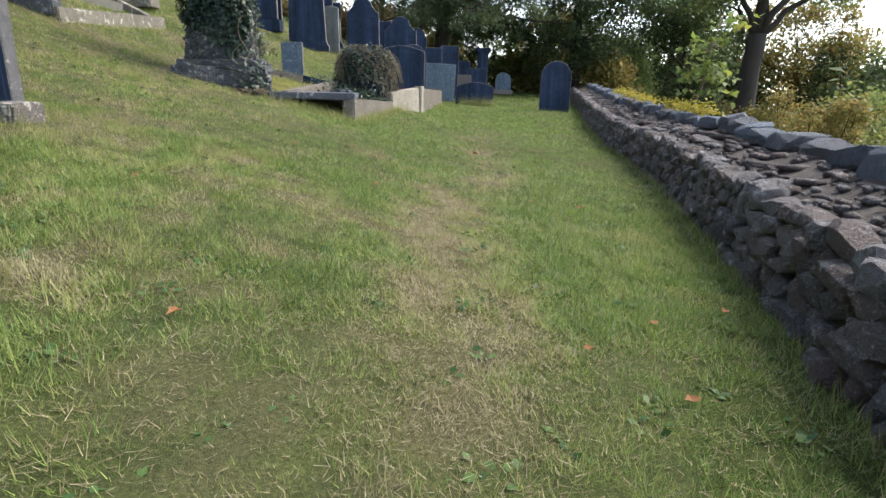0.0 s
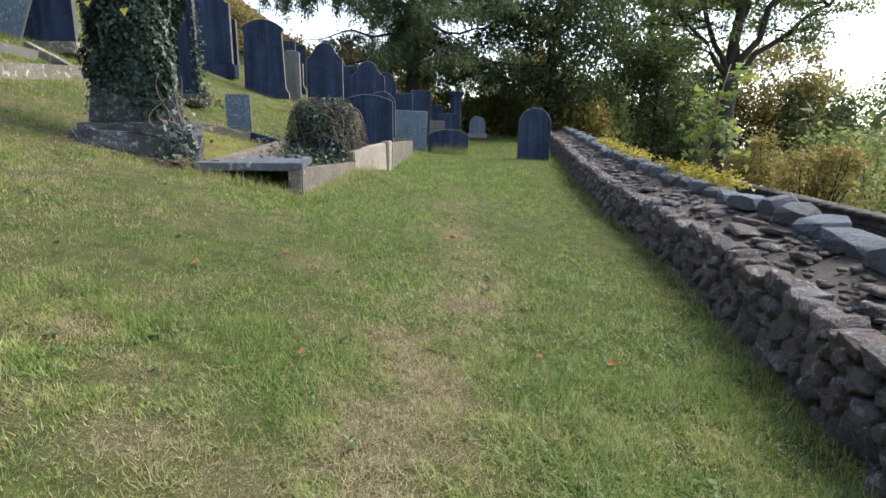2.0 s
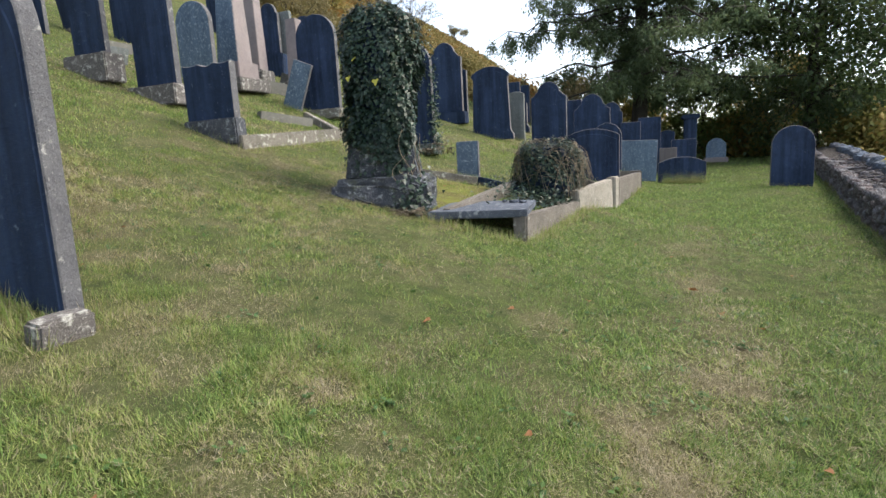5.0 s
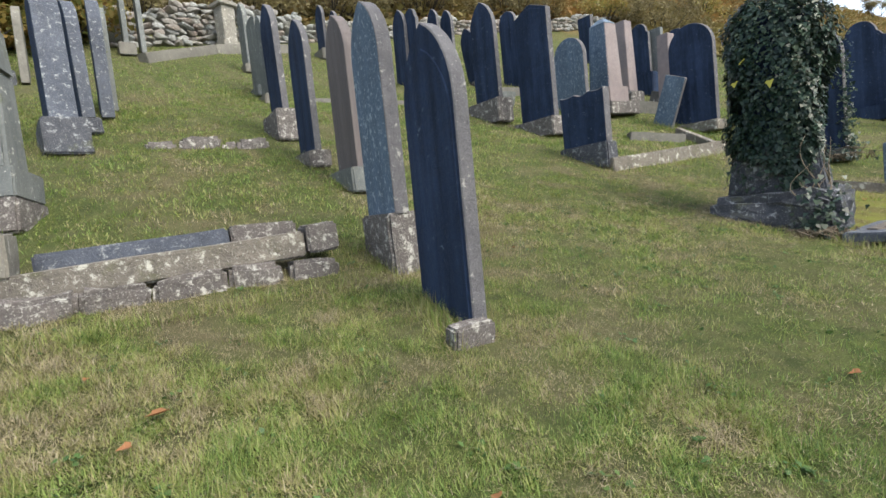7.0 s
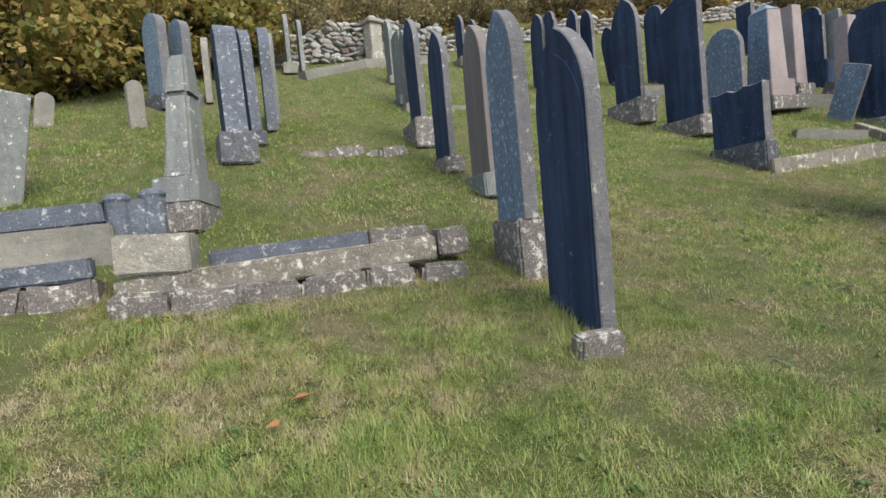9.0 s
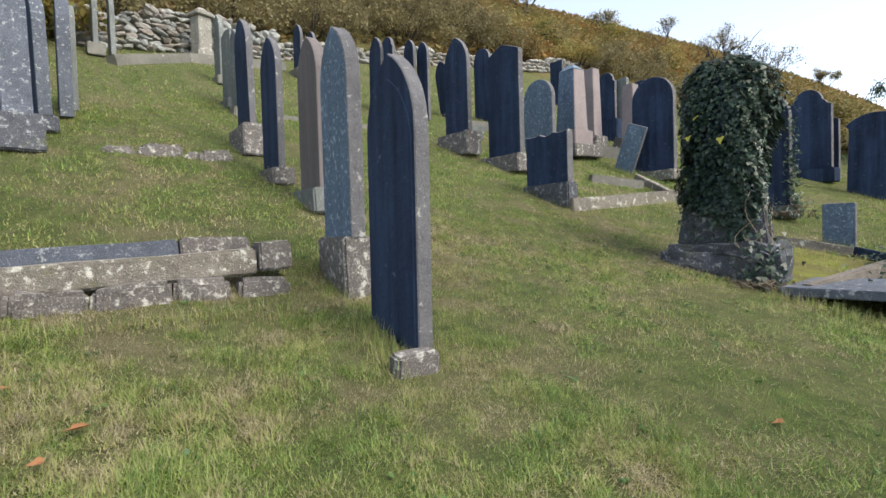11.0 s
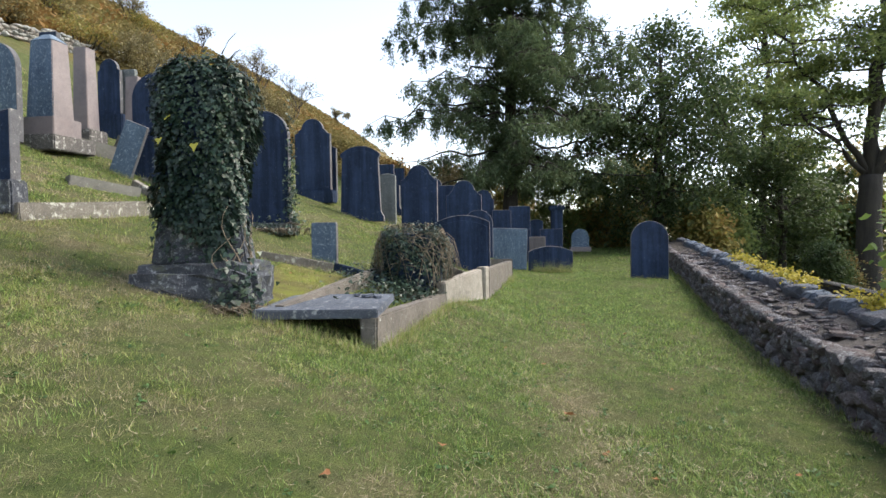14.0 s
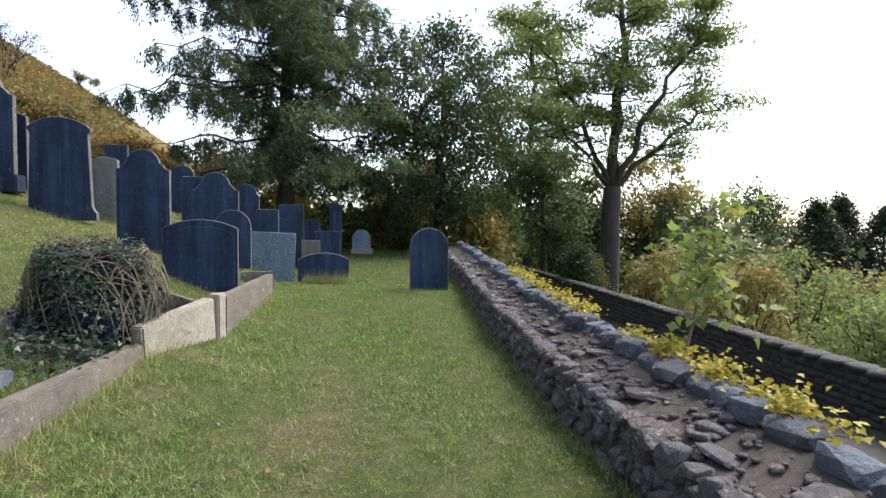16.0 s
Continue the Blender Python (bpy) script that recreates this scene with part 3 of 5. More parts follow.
def outline(shape, w, h):
    """The top edge of a slab from its right side to its left, in (across, up)."""
    b = w / 2
    if shape == "round":
        return arc(0, h - b, b, 0, 180, 16)
    if shape == "gothic":
        r = w * 0.86
        ang = math.degrees(math.acos((r - b) / r))
        z0 = h - r * math.sin(radians(ang))
        right = arc(b - r, z0, r, 0, ang, 9)
        return right + [(-x, z) for x, z in right[::-1][1:]]
    if shape == "camber":
        rise = w * 0.13
        r = (b * b + rise * rise) / (2 * rise)
        a = math.degrees(math.asin(b / r))
        return arc(0, h - r, r, 90 - a, 90 + a, 12)
    if shape == "ogee":  # a hump between hollowed shoulders
        c = b * 0.62
        top = arc(0, h - c, c, 8, 172, 14)
        z0 = h - c * 1.05
        sh = w * 0.16
        right = [(b, z0 - sh * 1.1), (b, z0 - sh * 0.55)] + arc(b + sh * 0.05, z0 + sh * 0.35, sh * 0.9, 265, 200, 4)
        return right + top + [(-x, z) for x, z in right[::-1]]
    if shape == "shoulder":  # round head with square shoulders
        c = b * 0.80
        top = arc(0, h - c, c, 0, 180, 14)
        z0 = h - c - w * 0.04
        right = [(b, z0 - w * 0.10), (b * 0.98, z0 - w * 0.03), (b * 0.86, z0)]
        return right + top + [(-x, z) for x, z in right[::-1]]
    if shape == "eared":  # low arch whose ends overhang as a cornice
        rise = w * 0.20
        r = (b * b + rise * rise) / (2 * rise)
        a = math.degrees(math.asin(b / r))
        top = arc(0, h - r, r, 90 - a, 90 + a, 12)
        z0 = h - rise
        right = [(b * 0.91, z0 - w * 0.17), (b * 0.92, z0 - w * 0.09), (b * 0.97, z0 - w * 0.06), (b, z0 - w * 0.04)]
        return right + top + [(-x, z) for x, z in right[::-1]]
    if shape == "peak":
        return [(b, h - w * 0.20), (b * 0.9, h - w * 0.17), (0.04, h - 0.01), (-0.04, h - 0.01), (-b * 0.9, h - w * 0.17), (-b, h - w * 0.20)]
    if shape == "scallop":  # low slab whose top dips in two waves
        return [(b - 2 * b * i / 18, h - 0.045 * abs(math.sin(i / 18 * math.pi * 3)) * (1 if 5 < i < 13 else 0.5)) for i in range(19)]
    return [(b, h - 0.02), (b - 0.02, h), (-b + 0.02, h), (-b, h - 0.02)]


def slab(shape, w, h, th, z0=0.0, foot=0.0):
    """A standing slab facing -y. foot: how far its lowest part flares."""
    top = outline(shape, w, h)
    pts = []
    if foot:
        pts += [(w / 2 + foot, 0), (w / 2 + foot, 0.14), (w / 2 + foot * 0.4, 0.2), (w / 2, 0.28)]
    else:
        pts += [(w / 2, 0)]
    pts += top
    pts += [(-x, z) for x, z in (pts[:4][::-1] if foot else pts[:1])]
    bm = bmesh.new()
    front = [bm.verts.new((x, -th / 2, z + z0)) for x, z in pts]
    back = [bm.verts.new((x, th / 2, z + z0)) for x, z in pts]
    n = len(pts)
    ff = bm.faces.new(front)
    fb = bm.faces.new(back[::-1])
    for i in range(n):
        j = (i + 1) % n
        bm.faces.new((front[j], front[i], back[i], back[j]))
    bmesh.ops.recalc_face_normals(bm, faces=bm.faces[:])
    rim = [e for e in bm.edges if (e.link_faces[0] in (ff, fb)) or (len(e.link_faces) > 1 and e.link_faces[1] in (ff, fb))]
    bmesh.ops.bevel(bm, geom=rim, offset=0.008, segments=1, affect="EDGES")
    bm.normal_update()
    # slot 0 faces, slot 1 edges, so slate edges can carry painted sunlight
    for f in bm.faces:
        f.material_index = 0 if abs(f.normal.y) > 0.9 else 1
    return bm


TUFTS = []


def headstone(x, y, w, h, th, shape, material, label, plinth=None, rz=0.0, lean=0.0, back=0.0, foot=0.0, sink=0.06, group="headstones on the slope", inset=False, dark=False):
    """A memorial slab, alone or on a plinth (width, depth, height, material). lean: degrees to +x; back: degrees away from -y."""
    z = g(x, y)
    st = thing("headstone", pose(x, y, z, -back, lean, rz), label, "gravestone", group)
    z0 = -sink
    if plinth:
        pw, pd, ph, pm = plinth
        part("plinth", block(pw, pd, ph + 0.12, 0.02, (0, 0, -0.12), cuts=2, rough=0.010, seed=x), pm, st)
        z0 = ph - 0.01
        h = h - ph
    sl = part("slab", slab(shape, w, h - (0 if plinth else -sink), th, z0, foot), material, st)
    # slate edges get the sun-paled rim colour, unless dark
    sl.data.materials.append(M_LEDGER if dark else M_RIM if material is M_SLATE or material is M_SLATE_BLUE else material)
    TUFTS.append((x, y, w, th, rz))
    if inset:
        # a raised tablet leaves a margin round the face
        part("tablet", slab(shape, w * 0.90, (h - 0.05) * 0.985, 0.018, z0 + 0.02), material, st).location = (0, -th / 2 + 0.003, 0)
    return st


SL = "tall dark slate headstone with a pointed top standing on turf"
# beside the camera's halt
headstone(-3.02, 3.60, 0.64, 1.80, 0.10, "gothic", M_SLATE, "tall dark blue slate headstone with pointed round head on turf", rz=-4, lean=1.0, sink=0.1, inset=True)
headstone(-4.05, 3.75, 0.55, 2.05, 0.12, "gothic", M_SLATE_BLUE, "tall grey-blue lichened headstone on a lichen-spotted block", plinth=(0.57, 0.25, 0.38, M_PLINTH), rz=-4)
headstone(-6.1, 4.42, 0.62, 1.95, 0.13, "gothic", M_BROWN, "tall brown stone headstone with weathered flaking edge", plinth=(0.8, 0.34, 0.16, M_GREY), rz=-3)
headstone(-7.15, 4.32, 0.58, 1.85, 0.09, "gothic", M_SLATE, SL, plinth=(0.72, 0.3, 0.10, M_PLINTH))
headstone(-8.5, 4.42, 0.58, 2.05, 0.10, "gothic", M_SLATE, SL, plinth=(0.75, 0.36, 0.36, M_PLINTH), lean=-3)
headstone(-11.6, 5.2, 0.5, 1.75, 0.10, "gothic", M_GREY, "slim pale grey headstone with sunlit edge", plinth=(0.6, 0.3, 0.1, M_PALE))
headstone(-12.4, 5.3, 0.65, 1.65, 0.14, "camber", M_GREY, "grey stone headstone with moulded cornice on a low base", plinth=(0.8, 0.34, 0.12, M_GREY))
headstone(-15.0, 5.8, 0.55, 1.75, 0.12, "gothic", M_GREY, "slim grey headstone with pointed top", plinth=(0.7, 0.3, 0.12, M_PALE))
headstone(-17.2, 8.9, 0.6, 1.7, 0.1, "gothic", M_SLATE, SL, plinth=(0.75, 0.4, 0.22, M_PALE))
headstone(-16.5, 9.05, 0.58, 1.6, 0.1, "gothic", M_SLATE, SL)
# the slope behind
headstone(-13.1, 9.4, 0.62, 2.0, 0.1, "gothic", M_SLATE, SL, lean=2)
headstone(-12.6, 9.5, 0.6, 2.1, 0.1, "shoulder", M_SLATE, "dark slate headstone with squared shoulders")
headstone(-12.75, 10.3, 0.48, 2.12, 0.09, "gothic", M_SLATE, SL)
headstone(-12.4, 10.5, 0.5, 2.12, 0.09, "gothic", M_SLATE, SL)
headstone(-12.6, 11.5, 0.6, 1.75, 0.09, "gothic", M_SLATE, "leaning dark slate headstone with pointed top", lean=-11, plinth=(0.7, 0.3, 0.12, M_PLINTH))
headstone(-9.0, 8.95, 0.76, 2.37, 0.10, "gothic", M_SLATE, "tall dark slate headstone with pointed top on a lichened block", plinth=(1.0, 0.4, 0.36, M_PLINTH), inset=True)
headstone(-12.2, 12.5, 0.68, 2.1, 0.10, "round", M_SLATE, "dark slate headstone with rounded top")
headstone(-7.77, 9.13, 0.88, 2.37, 0.12, "peak", M_SLATE, "broad tall dark slate headstone with shallow gabled top", plinth=(1.05, 0.42, 0.22, M_PLINTH), inset=True)
headstone(-5.92, 8.27, 0.86, 1.06, 0.13, "scallop", M_SLATE, "low black slate headstone with scalloped top on a plinth", plinth=(0.94, 0.24, 0.26, M_DARKBASE))
headstone(-8.8, 11.2, 0.88, 1.66, 0.12, "round", M_SLATE_BLUE, "grey lichened headstone with rounded top")
headstone(-9.7, 15.0, 0.6, 1.88, 0.10, "shoulder", M_SLATE, "dark slate headstone with round head and shoulders", plinth=(0.9, 0.4, 0.5, M_SLATE))
headstone(-9.4, 15.2, 0.5, 1.75, 0.12, "flat", M_GREY, "squared grey stone headstone with sunlit edge")
headstone(-6.65, 12.4, 0.97, 2.10, 0.12, "round", M_SLATE, "broad dark slate headstone with rounded top", plinth=(1.1, 0.4, 0.10, M_KERB))
headstone(-7.1, 11.95, 0.46, 1.0, 0.07, "flat", M_SLATE_BLUE, "broken blue slate slab leaning sideways", lean=22)
headstone(-14.1, 18.0, 0.6, 1.7, 0.15, "flat", M_SLATE, "dark squared headstone far up the slope")
headstone(-9.9, 17.0, 0.7, 1.7, 0.1, "round", M_SLATE, "dark slate headstone with rounded top")
# the row beyond the ivy
headstone(-4.38, 12.1, 0.92, 2.10, 0.12, "round", M_SLATE, "broad dark slate headstone with rounded top and ivy on its edge", plinth=(1.05, 0.36, 0.10, M_GREY), inset=True)
headstone(-5.30, 16.9, 0.98, 2.15, 0.14, "ogee", M_SLATE, "dark slate headstone with round head and hollowed shoulders", plinth=(1.15, 0.40, 0.22, M_SLATE), inset=True)
headstone(-3.83, 16.3, 1.04, 1.86, 0.13, "eared", M_SLATE, "dark slate headstone with arched cornice and flared foot", foot=0.08, inset=True)
headstone(-2.07, 14.86, 0.82, 1.72, 0.11, "ogee", M_SLATE, "dark slate headstone with hump top and pale edge", inset=True)
headstone(-1.30, 17.35, 0.95, 1.66, 0.11, "ogee", M_SLATE, "dark slate headstone with hump top and pale edge")
headstone(-1.00, 13.74, 1.09, 1.07, 0.09, "camber", M_SLATE, "low broad slate headstone with gently arched top", inset=True)
headstone(-0.86, 16.5, 0.72, 1.15, 0.08, "round", M_SLATE, "slate headstone with rounded top")
headstone(-0.13, 17.36, 0.95, 1.03, 0.09, "flat", M_SLATE_BLUE, "pale blue-grey slate slab with square top", lean=2)
headstone(1.02, 18.2, 1.22, 0.72, 0.12, "camber", M_SLATE, "low dark slate headstone with arched top in long grass")
headstone(3.36, 16.9, 0.90, 1.44, 0.10, "round", M_SLATE, "dark slate headstone with worn rounded top beside the wall", sink=0.1)
headstone(-2.87, 10.9, 0.40, 0.62, 0.08, "flat", M_SLATE_BLUE, "small square lichened slate tablet at a grave's head")
headstone(-0.92, 20.0, 0.66, 1.62, 0.12, "shoulder", M_SLATE, "dark slate headstone with stepped top")
headstone(-0.33, 19.0, 0.55, 1.38, 0.2, "flat", M_SLATE, "dark square headstone with capped top")
headstone(0.21, 21.0, 0.70, 1.82, 0.1, "flat", M_SLATE, "dark square slate headstone")
headstone(0.83, 23.0, 0.5, 1.4, 0.1, "camber", M_SLATE, "dark slate headstone with arched top")
headstone(1.24, 21.0, 0.73, 1.12, 0.1, "flat", M_SLATE, "dark square slate headstone")
headstone(0.74, 20.0, 0.5, 0.9, 0.1, "flat", M_BROWN, "low brown stone headstone")
headstone(-3.64, 19.0, 0.5, 0.85, 0.16, "flat", M_SLATE, "low black headstone with flared foot", foot=0.08)
headstone(-4.6, 24.0, 0.7, 1.4, 0.2, "flat", M_SLATE, "dark square headstone far up the rows")
headstone(-1.94, 18.5, 0.52, 1.2, 0.12, "flat", M_SLATE, "dark square slate headstone")
headstone(-3.3, 17.0, 0.45, 1.3, 0.12, "camber", M_GREY, "grey granite headstone with arched top")
headstone(-4.28, 21.0, 0.55, 1.4, 0.12, "flat", M_SLATE, "dark square slate headstone in the rows")
headstone(-2.66, 21.0, 0.72, 1.35, 0.12, "shoulder", M_SLATE, "dark slate headstone with stepped top")
headstone(-5.2, 17.5, 0.7, 1.5, 0.12, "camber", M_SLATE, "dark slate headstone with arched top")
# up the lane of grass, seen from their edges
headstone(-8.31, 1.63, 0.52, 2.0, 0.30, "shoulder", M_SLATE, "leaning dark grey monument with moulded cap on a plinth", plinth=(0.62, 0.50, 0.34, M_DARKBASE), lean=-8, rz=8, dark=True)
headstone(-9.3, 1.90, 0.6, 1.95, 0.16, "gothic", M_SLATE, "leaning dark slate headstone with pointed top", plinth=(0.6, 0.3, 0.12, M_DARKBASE), lean=-9, rz=8, dark=True)
headstone(-10.3, 2.22, 0.55, 1.85, 0.18, "gothic", M_SLATE, SL, lean=-2, dark=True)
headstone(-10.9, 2.35, 0.5, 1.7, 0.12, "gothic", M_GREY, "grey headstone with pointed top")
headstone(-13.1, 0.15, 0.7, 2.0, 0.2, "round", M_SLATE_BLUE, "blue-grey headstone with rounded top on a slate base", plinth=(0.9, 0.4, 0.25, M_DARKBASE), rz=32)
headstone(-13.4, 0.6, 0.6, 1.85, 0.2, "round", M_SLATE_BLUE, "blue-grey headstone with rounded top on a slate base", plinth=(0.8, 0.4, 0.2, M_DARKBASE), rz=32)
headstone(-13.4, 1.1, 0.55, 1.5, 0.14, "gothic", M_PALE, "pale leaning headstone with pointed top", lean=-3)
headstone(-11.7, -1.65, 0.30, 0.62, 0.10, "round", M_PALE, "small pale worn headstone tilted in the turf", lean=-8, rz=-60)
headstone(-11.2, -0.05, 0.28, 0.85, 0.12, "round", M_PALE, "small pale worn headstone upright in the turf", rz=-60)
headstone(-10.9, 1.9, 0.35, 0.5, 0.12, "gothic", M_SLATE, "small dark pointed headstone", rz=-30)
headstone(-16.9, 3.2, 0.6, 1.75, 0.12, "gothic", M_GREY, "slim grey headstone with pointed top", plinth=(0.8, 0.4, 0.2, M_PALE))
headstone(-17.0, 3.6, 0.6, 1.6, 0.12, "gothic", M_GREY, "slim grey headstone with pointed top", lean=-3)
headstone(-7.1, -0.95, 0.7, 1.3, 0.16, "flat", M_GREY, "grey weathered headstone with worn face", lean=-9, rz=-62)


# socket stone of the nearest slab
def socket_stone():
    ob = part("socket_stone", block(0.13, 0.26, 0.20, 0.015, cuts=2, rough=0.012, seed=4), M_PLINTH, None)
    ob.matrix_world = pose(-2.60, 3.42, g(-2.60, 3.42) - 0.08, 0, 4, -6)
    tagged(ob, "pale squared stone block at a headstone's foot", "stone block")


socket_stone()


def red_white_stone():
    x, y = 2.75, 26.0
    st = thing("headstone", pose(x, y, g(x, y), 0, 0, 0), "small pale round-topped headstone on a red granite base", "gravestone", "headstones on the slope")
    part("plinth", block(0.85, 0.4, 0.2, 0.02), M_PINK, st, "red granite base")
    part("slab", slab("round", 0.72, 0.76, 0.12, 0.19), M_SLATE_BLUE, st)


red_white_stone()


def pink_obelisk():
    """Tapering granite shaft on a stepped base."""
    x, y = -8.45, 11.9
    st = thing("granite_obelisk", pose(x, y, g(x, y), 0, 1, -4), "tapering blue-grey lichened memorial, sunlit side coloured pink, on a stepped base", "memorial", "")
    part("step", block(1.1, 0.9, 0.28, 0.02, (0, 0, -0.1), cuts=1, rough=0.01), M_PLINTH, st, "lichened grey step")
    part("base", block(0.72, 0.6, 0.35, 0.015, (0.02, 0, 0.18)), M_PINK, st)
    for nm, bm in (("shaft", block(0.60, 0.44, 1.42, 0.012, (0, 0, 0.52), taper=0.78)), ("cap", block(0.48, 0.36, 0.14, 0.01, (0, 0, 1.935), taper=0.3))):
        ob = part(nm, bm, M_SLATE_BLUE, st)
        # pink on the +x faces stands for sunlight on the blue-grey stone
        ob.data.materials.append(M_PINK)
        for f in ob.data.polygons:
            f.material_index = 1 if f.normal.x > 0.7 else 0


pink_obelisk()
for px, py, ph in ((-9.0, 13.4, 1.75), (-8.2, 13.9, 1.5)):
    s = thing("granite_memorial", pose(px, py, g(px, py), 0, 0, 0), "pink granite memorial pillar on a square base", "memorial")
    part("base", block(0.6, 0.5, 0.35, 0.02, (0, 0, -0.1)), M_PLINTH, s)
    part("shaft", block(0.36, 0.34, ph, 0.012, (0, 0, 0.24), taper=0.8), M_PINK, s)


def grey_pillar():
    """Chamfered tapering stone pillar on a plinth, near the long grave."""
    x, y = -5.95, 1.15
    st = thing("memorial_pillar", pose(x, y, g(x, y), 0, -7, -20), "leaning grey-green tapered stone pillar on a square lichened plinth", "memorial")
    part("foot", block(0.52, 0.46, 0.30, 0.02, (0, 0, -0.12), cuts=2, rough=0.01, seed=2), M_PLINTH, st)
    part("plinth", block(0.50, 0.44, 0.26, 0.015, (0, 0, 0.17)), M_GREY, st)
    part("shaft", block(0.36, 0.30, 0.86, 0.03, (0, 0, 0.42), taper=0.76), M_GREY, st)
    part("head", block(0.285, 0.24, 0.42, 0.03, (0, 0, 1.27), taper=0.74), M_GREY, st)


grey_pillar()


def white_monument():
    x, y = -18.2, 6.15
    st = thing("pedestal_monument", pose(x, y, g(x, y), 0, 0, 20), "pale stone pedestal monument with a moulded cap before a wall", "memorial")
    part("base", block(0.66, 0.66, 0.30, 0.02, (0, 0, -0.1)), M_BLOCK, st)
    part("die", block(0.44, 0.44, 1.12, 0.015, (0, 0, 0.19)), M_BLOCK, st)
    part("cap", block(0.60, 0.60, 0.14, 0.03, (0, 0, 1.30)), M_BLOCK, st)
    part("finial", block(0.40, 0.40, 0.16, 0.03, (0, 0, 1.43), taper=0.5), M_BLOCK, st)


white_monument()


def dark_pillar():
    x, y = 1.61, 23.5
    st = thing("memorial_pillar", pose(x, y, g(x, y)), "dark squared memorial pillar with a wider cap", "memorial")
    part("shaft", block(0.42, 0.42, 1.85, 0.015, (0, 0, -0.1)), M_SLATE, st)
    part("cap", block(0.58, 0.58, 0.16, 0.03, (0, 0, 1.74)), M_SLATE, st)


dark_pillar()


# ---- kerbs, ledgers and grave plots ----
def kerb(a, b, w, h, material, label, z_add=0.0, name="grave_kerb", cuts=3):
    """A kerb stone laid from a to b over the turf."""
    (ax, ay), (bx, by) = a, b
    L = math.hypot(bx - ax, by - ay)
    za, zb = g(ax, ay) + z_add, g(bx, by) + z_add
    bm = block(L, w, h + 0.14, 0.012 if cuts == 3 else 0.04, (0, 0, -0.14), cuts=cuts, rough=0.010 if cuts == 3 else 0.05, seed=ax + ay)
    ob = part(name, bm, material, None)
    ob.matrix_world = Matrix.Translation(((ax + bx) / 2, (ay + by) / 2, (za + zb) / 2)) @ Matrix.Rotation(math.atan2(by - ay, bx - ax), 4, "Z") @ Matrix.Rotation(-math.atan2(zb - za, L), 4, "Y")
    return tagged(ob, label, "grave kerb", "grave kerbs")


def kerb_level(a, b, za, zb, w, h, material, label, name="grave_kerb", rough=0.010):
    """A kerb whose top runs straight from height za to zb."""
    (ax, ay), (bx, by) = a, b
    L = math.hypot(bx - ax, by - ay)
    ob = part(name, block(L, w, h, 0.012 + rough * 0.5, (0, 0, -h), cuts=3, rough=rough, seed=ay), material, None)
    ob.matrix_world = Matrix.Translation(((ax + bx) / 2, (ay + by) / 2, (za + zb) / 2)) @ Matrix.Rotation(math.atan2(by - ay, bx - ax), 4, "Z") @ Matrix.Rotation(-math.atan2(zb - za, L), 4, "Y")
    return tagged(ob, label, "grave kerb", "grave kerbs")


CK = "weathered grey concrete kerb round a raised grave"
# the raised plot by the path
kerb_level((-1.26, 7.50), (-0.99, 10.26), 0.72, 0.62, 0.16, 0.55, M_CONCRETE, CK)
kerb_level((-0.99, 10.28), (-0.56, 11.6), 0.78, 0.88, 0.14, 0.75, M_SANDY, "pale sunlit stone kerb slab tilted over a grave")
kerb_level((-0.52, 11.62), (-0.47, 11.82), 0.91, 0.91, 0.16, 0.8, M_SANDY, "pale kerb post at a joint")
kerb_level((-0.46, 11.84), (-0.10, 15.6), 0.86, 0.82, 0.14, 0.9, M_CONCRETE, CK)
kerb_level((-0.62, 15.65), (-0.02, 15.68), 0.86, 0.86, 0.14, 0.8, M_CONCRETE, CK)
kerb_level((-2.1, 9.9), (-1.15, 9.9), 0.80, 0.64, 0.12, 0.5, M_CONCRETE, CK)
kerb_level((-2.15, 7.62), (-1.95, 10.9), 0.80, 1.0, 0.12, 0.6, M_CONCRETE, CK)
kerb((-3.6, 10.2), (-2.6, 10.5), 0.10, 0.10, M_KERB, "low stone kerb at a grave's head")
kerb((-2.6, 10.5), (-1.75, 10.2), 0.07, 0.12, M_SLATE, "thin slate kerb at a grave's head")
kerb((-0.55, 11.9), (-1.7, 12.0), 0.10, 0.25, M_CONCRETE, CK)


def moss_bed():
    """Mossy raised earth within the plot."""
    V, F = [], []
    nx, ny = 16, 24
    for j in range(ny):
        for i in range(nx):
            x, y = -3.3 + 1.25 * i / (nx - 1), 7.9 + 2.35 * j / (ny - 1)
            edge = min(i, nx - 1 - i, j, ny - 1 - j)
            z = g(x, y) + 0.03 * noise.noise(Vector((x * 2, y * 2, 0))) - (0.10 if edge == 0 else 0.0)
            V.append((x, y, z + 0.02))
    for j in range(ny - 1):
        for i in range(nx - 1):
            a = j * nx + i
            F.append((a, a + 1, a + nx + 1, a + nx))
    k = Nodes("grave_moss")
    col = k.mix(k.ramp(k.noise(3.0, 6, 0.7), 0.35, 0.62), (0.085, 0.07, 0.035), (0.14, 0.15, 0.035))
    k.bump(k.noise(50, 5, 0.7), 0.8, 0.02)
    ob = mesh_object("moss_bed", V, F, k.done(col, 0.95, 0.1), None, True)
    tagged(ob, "yellow-green mossy earth filling a kerbed grave", "moss", kind="stuff")


moss_bed()


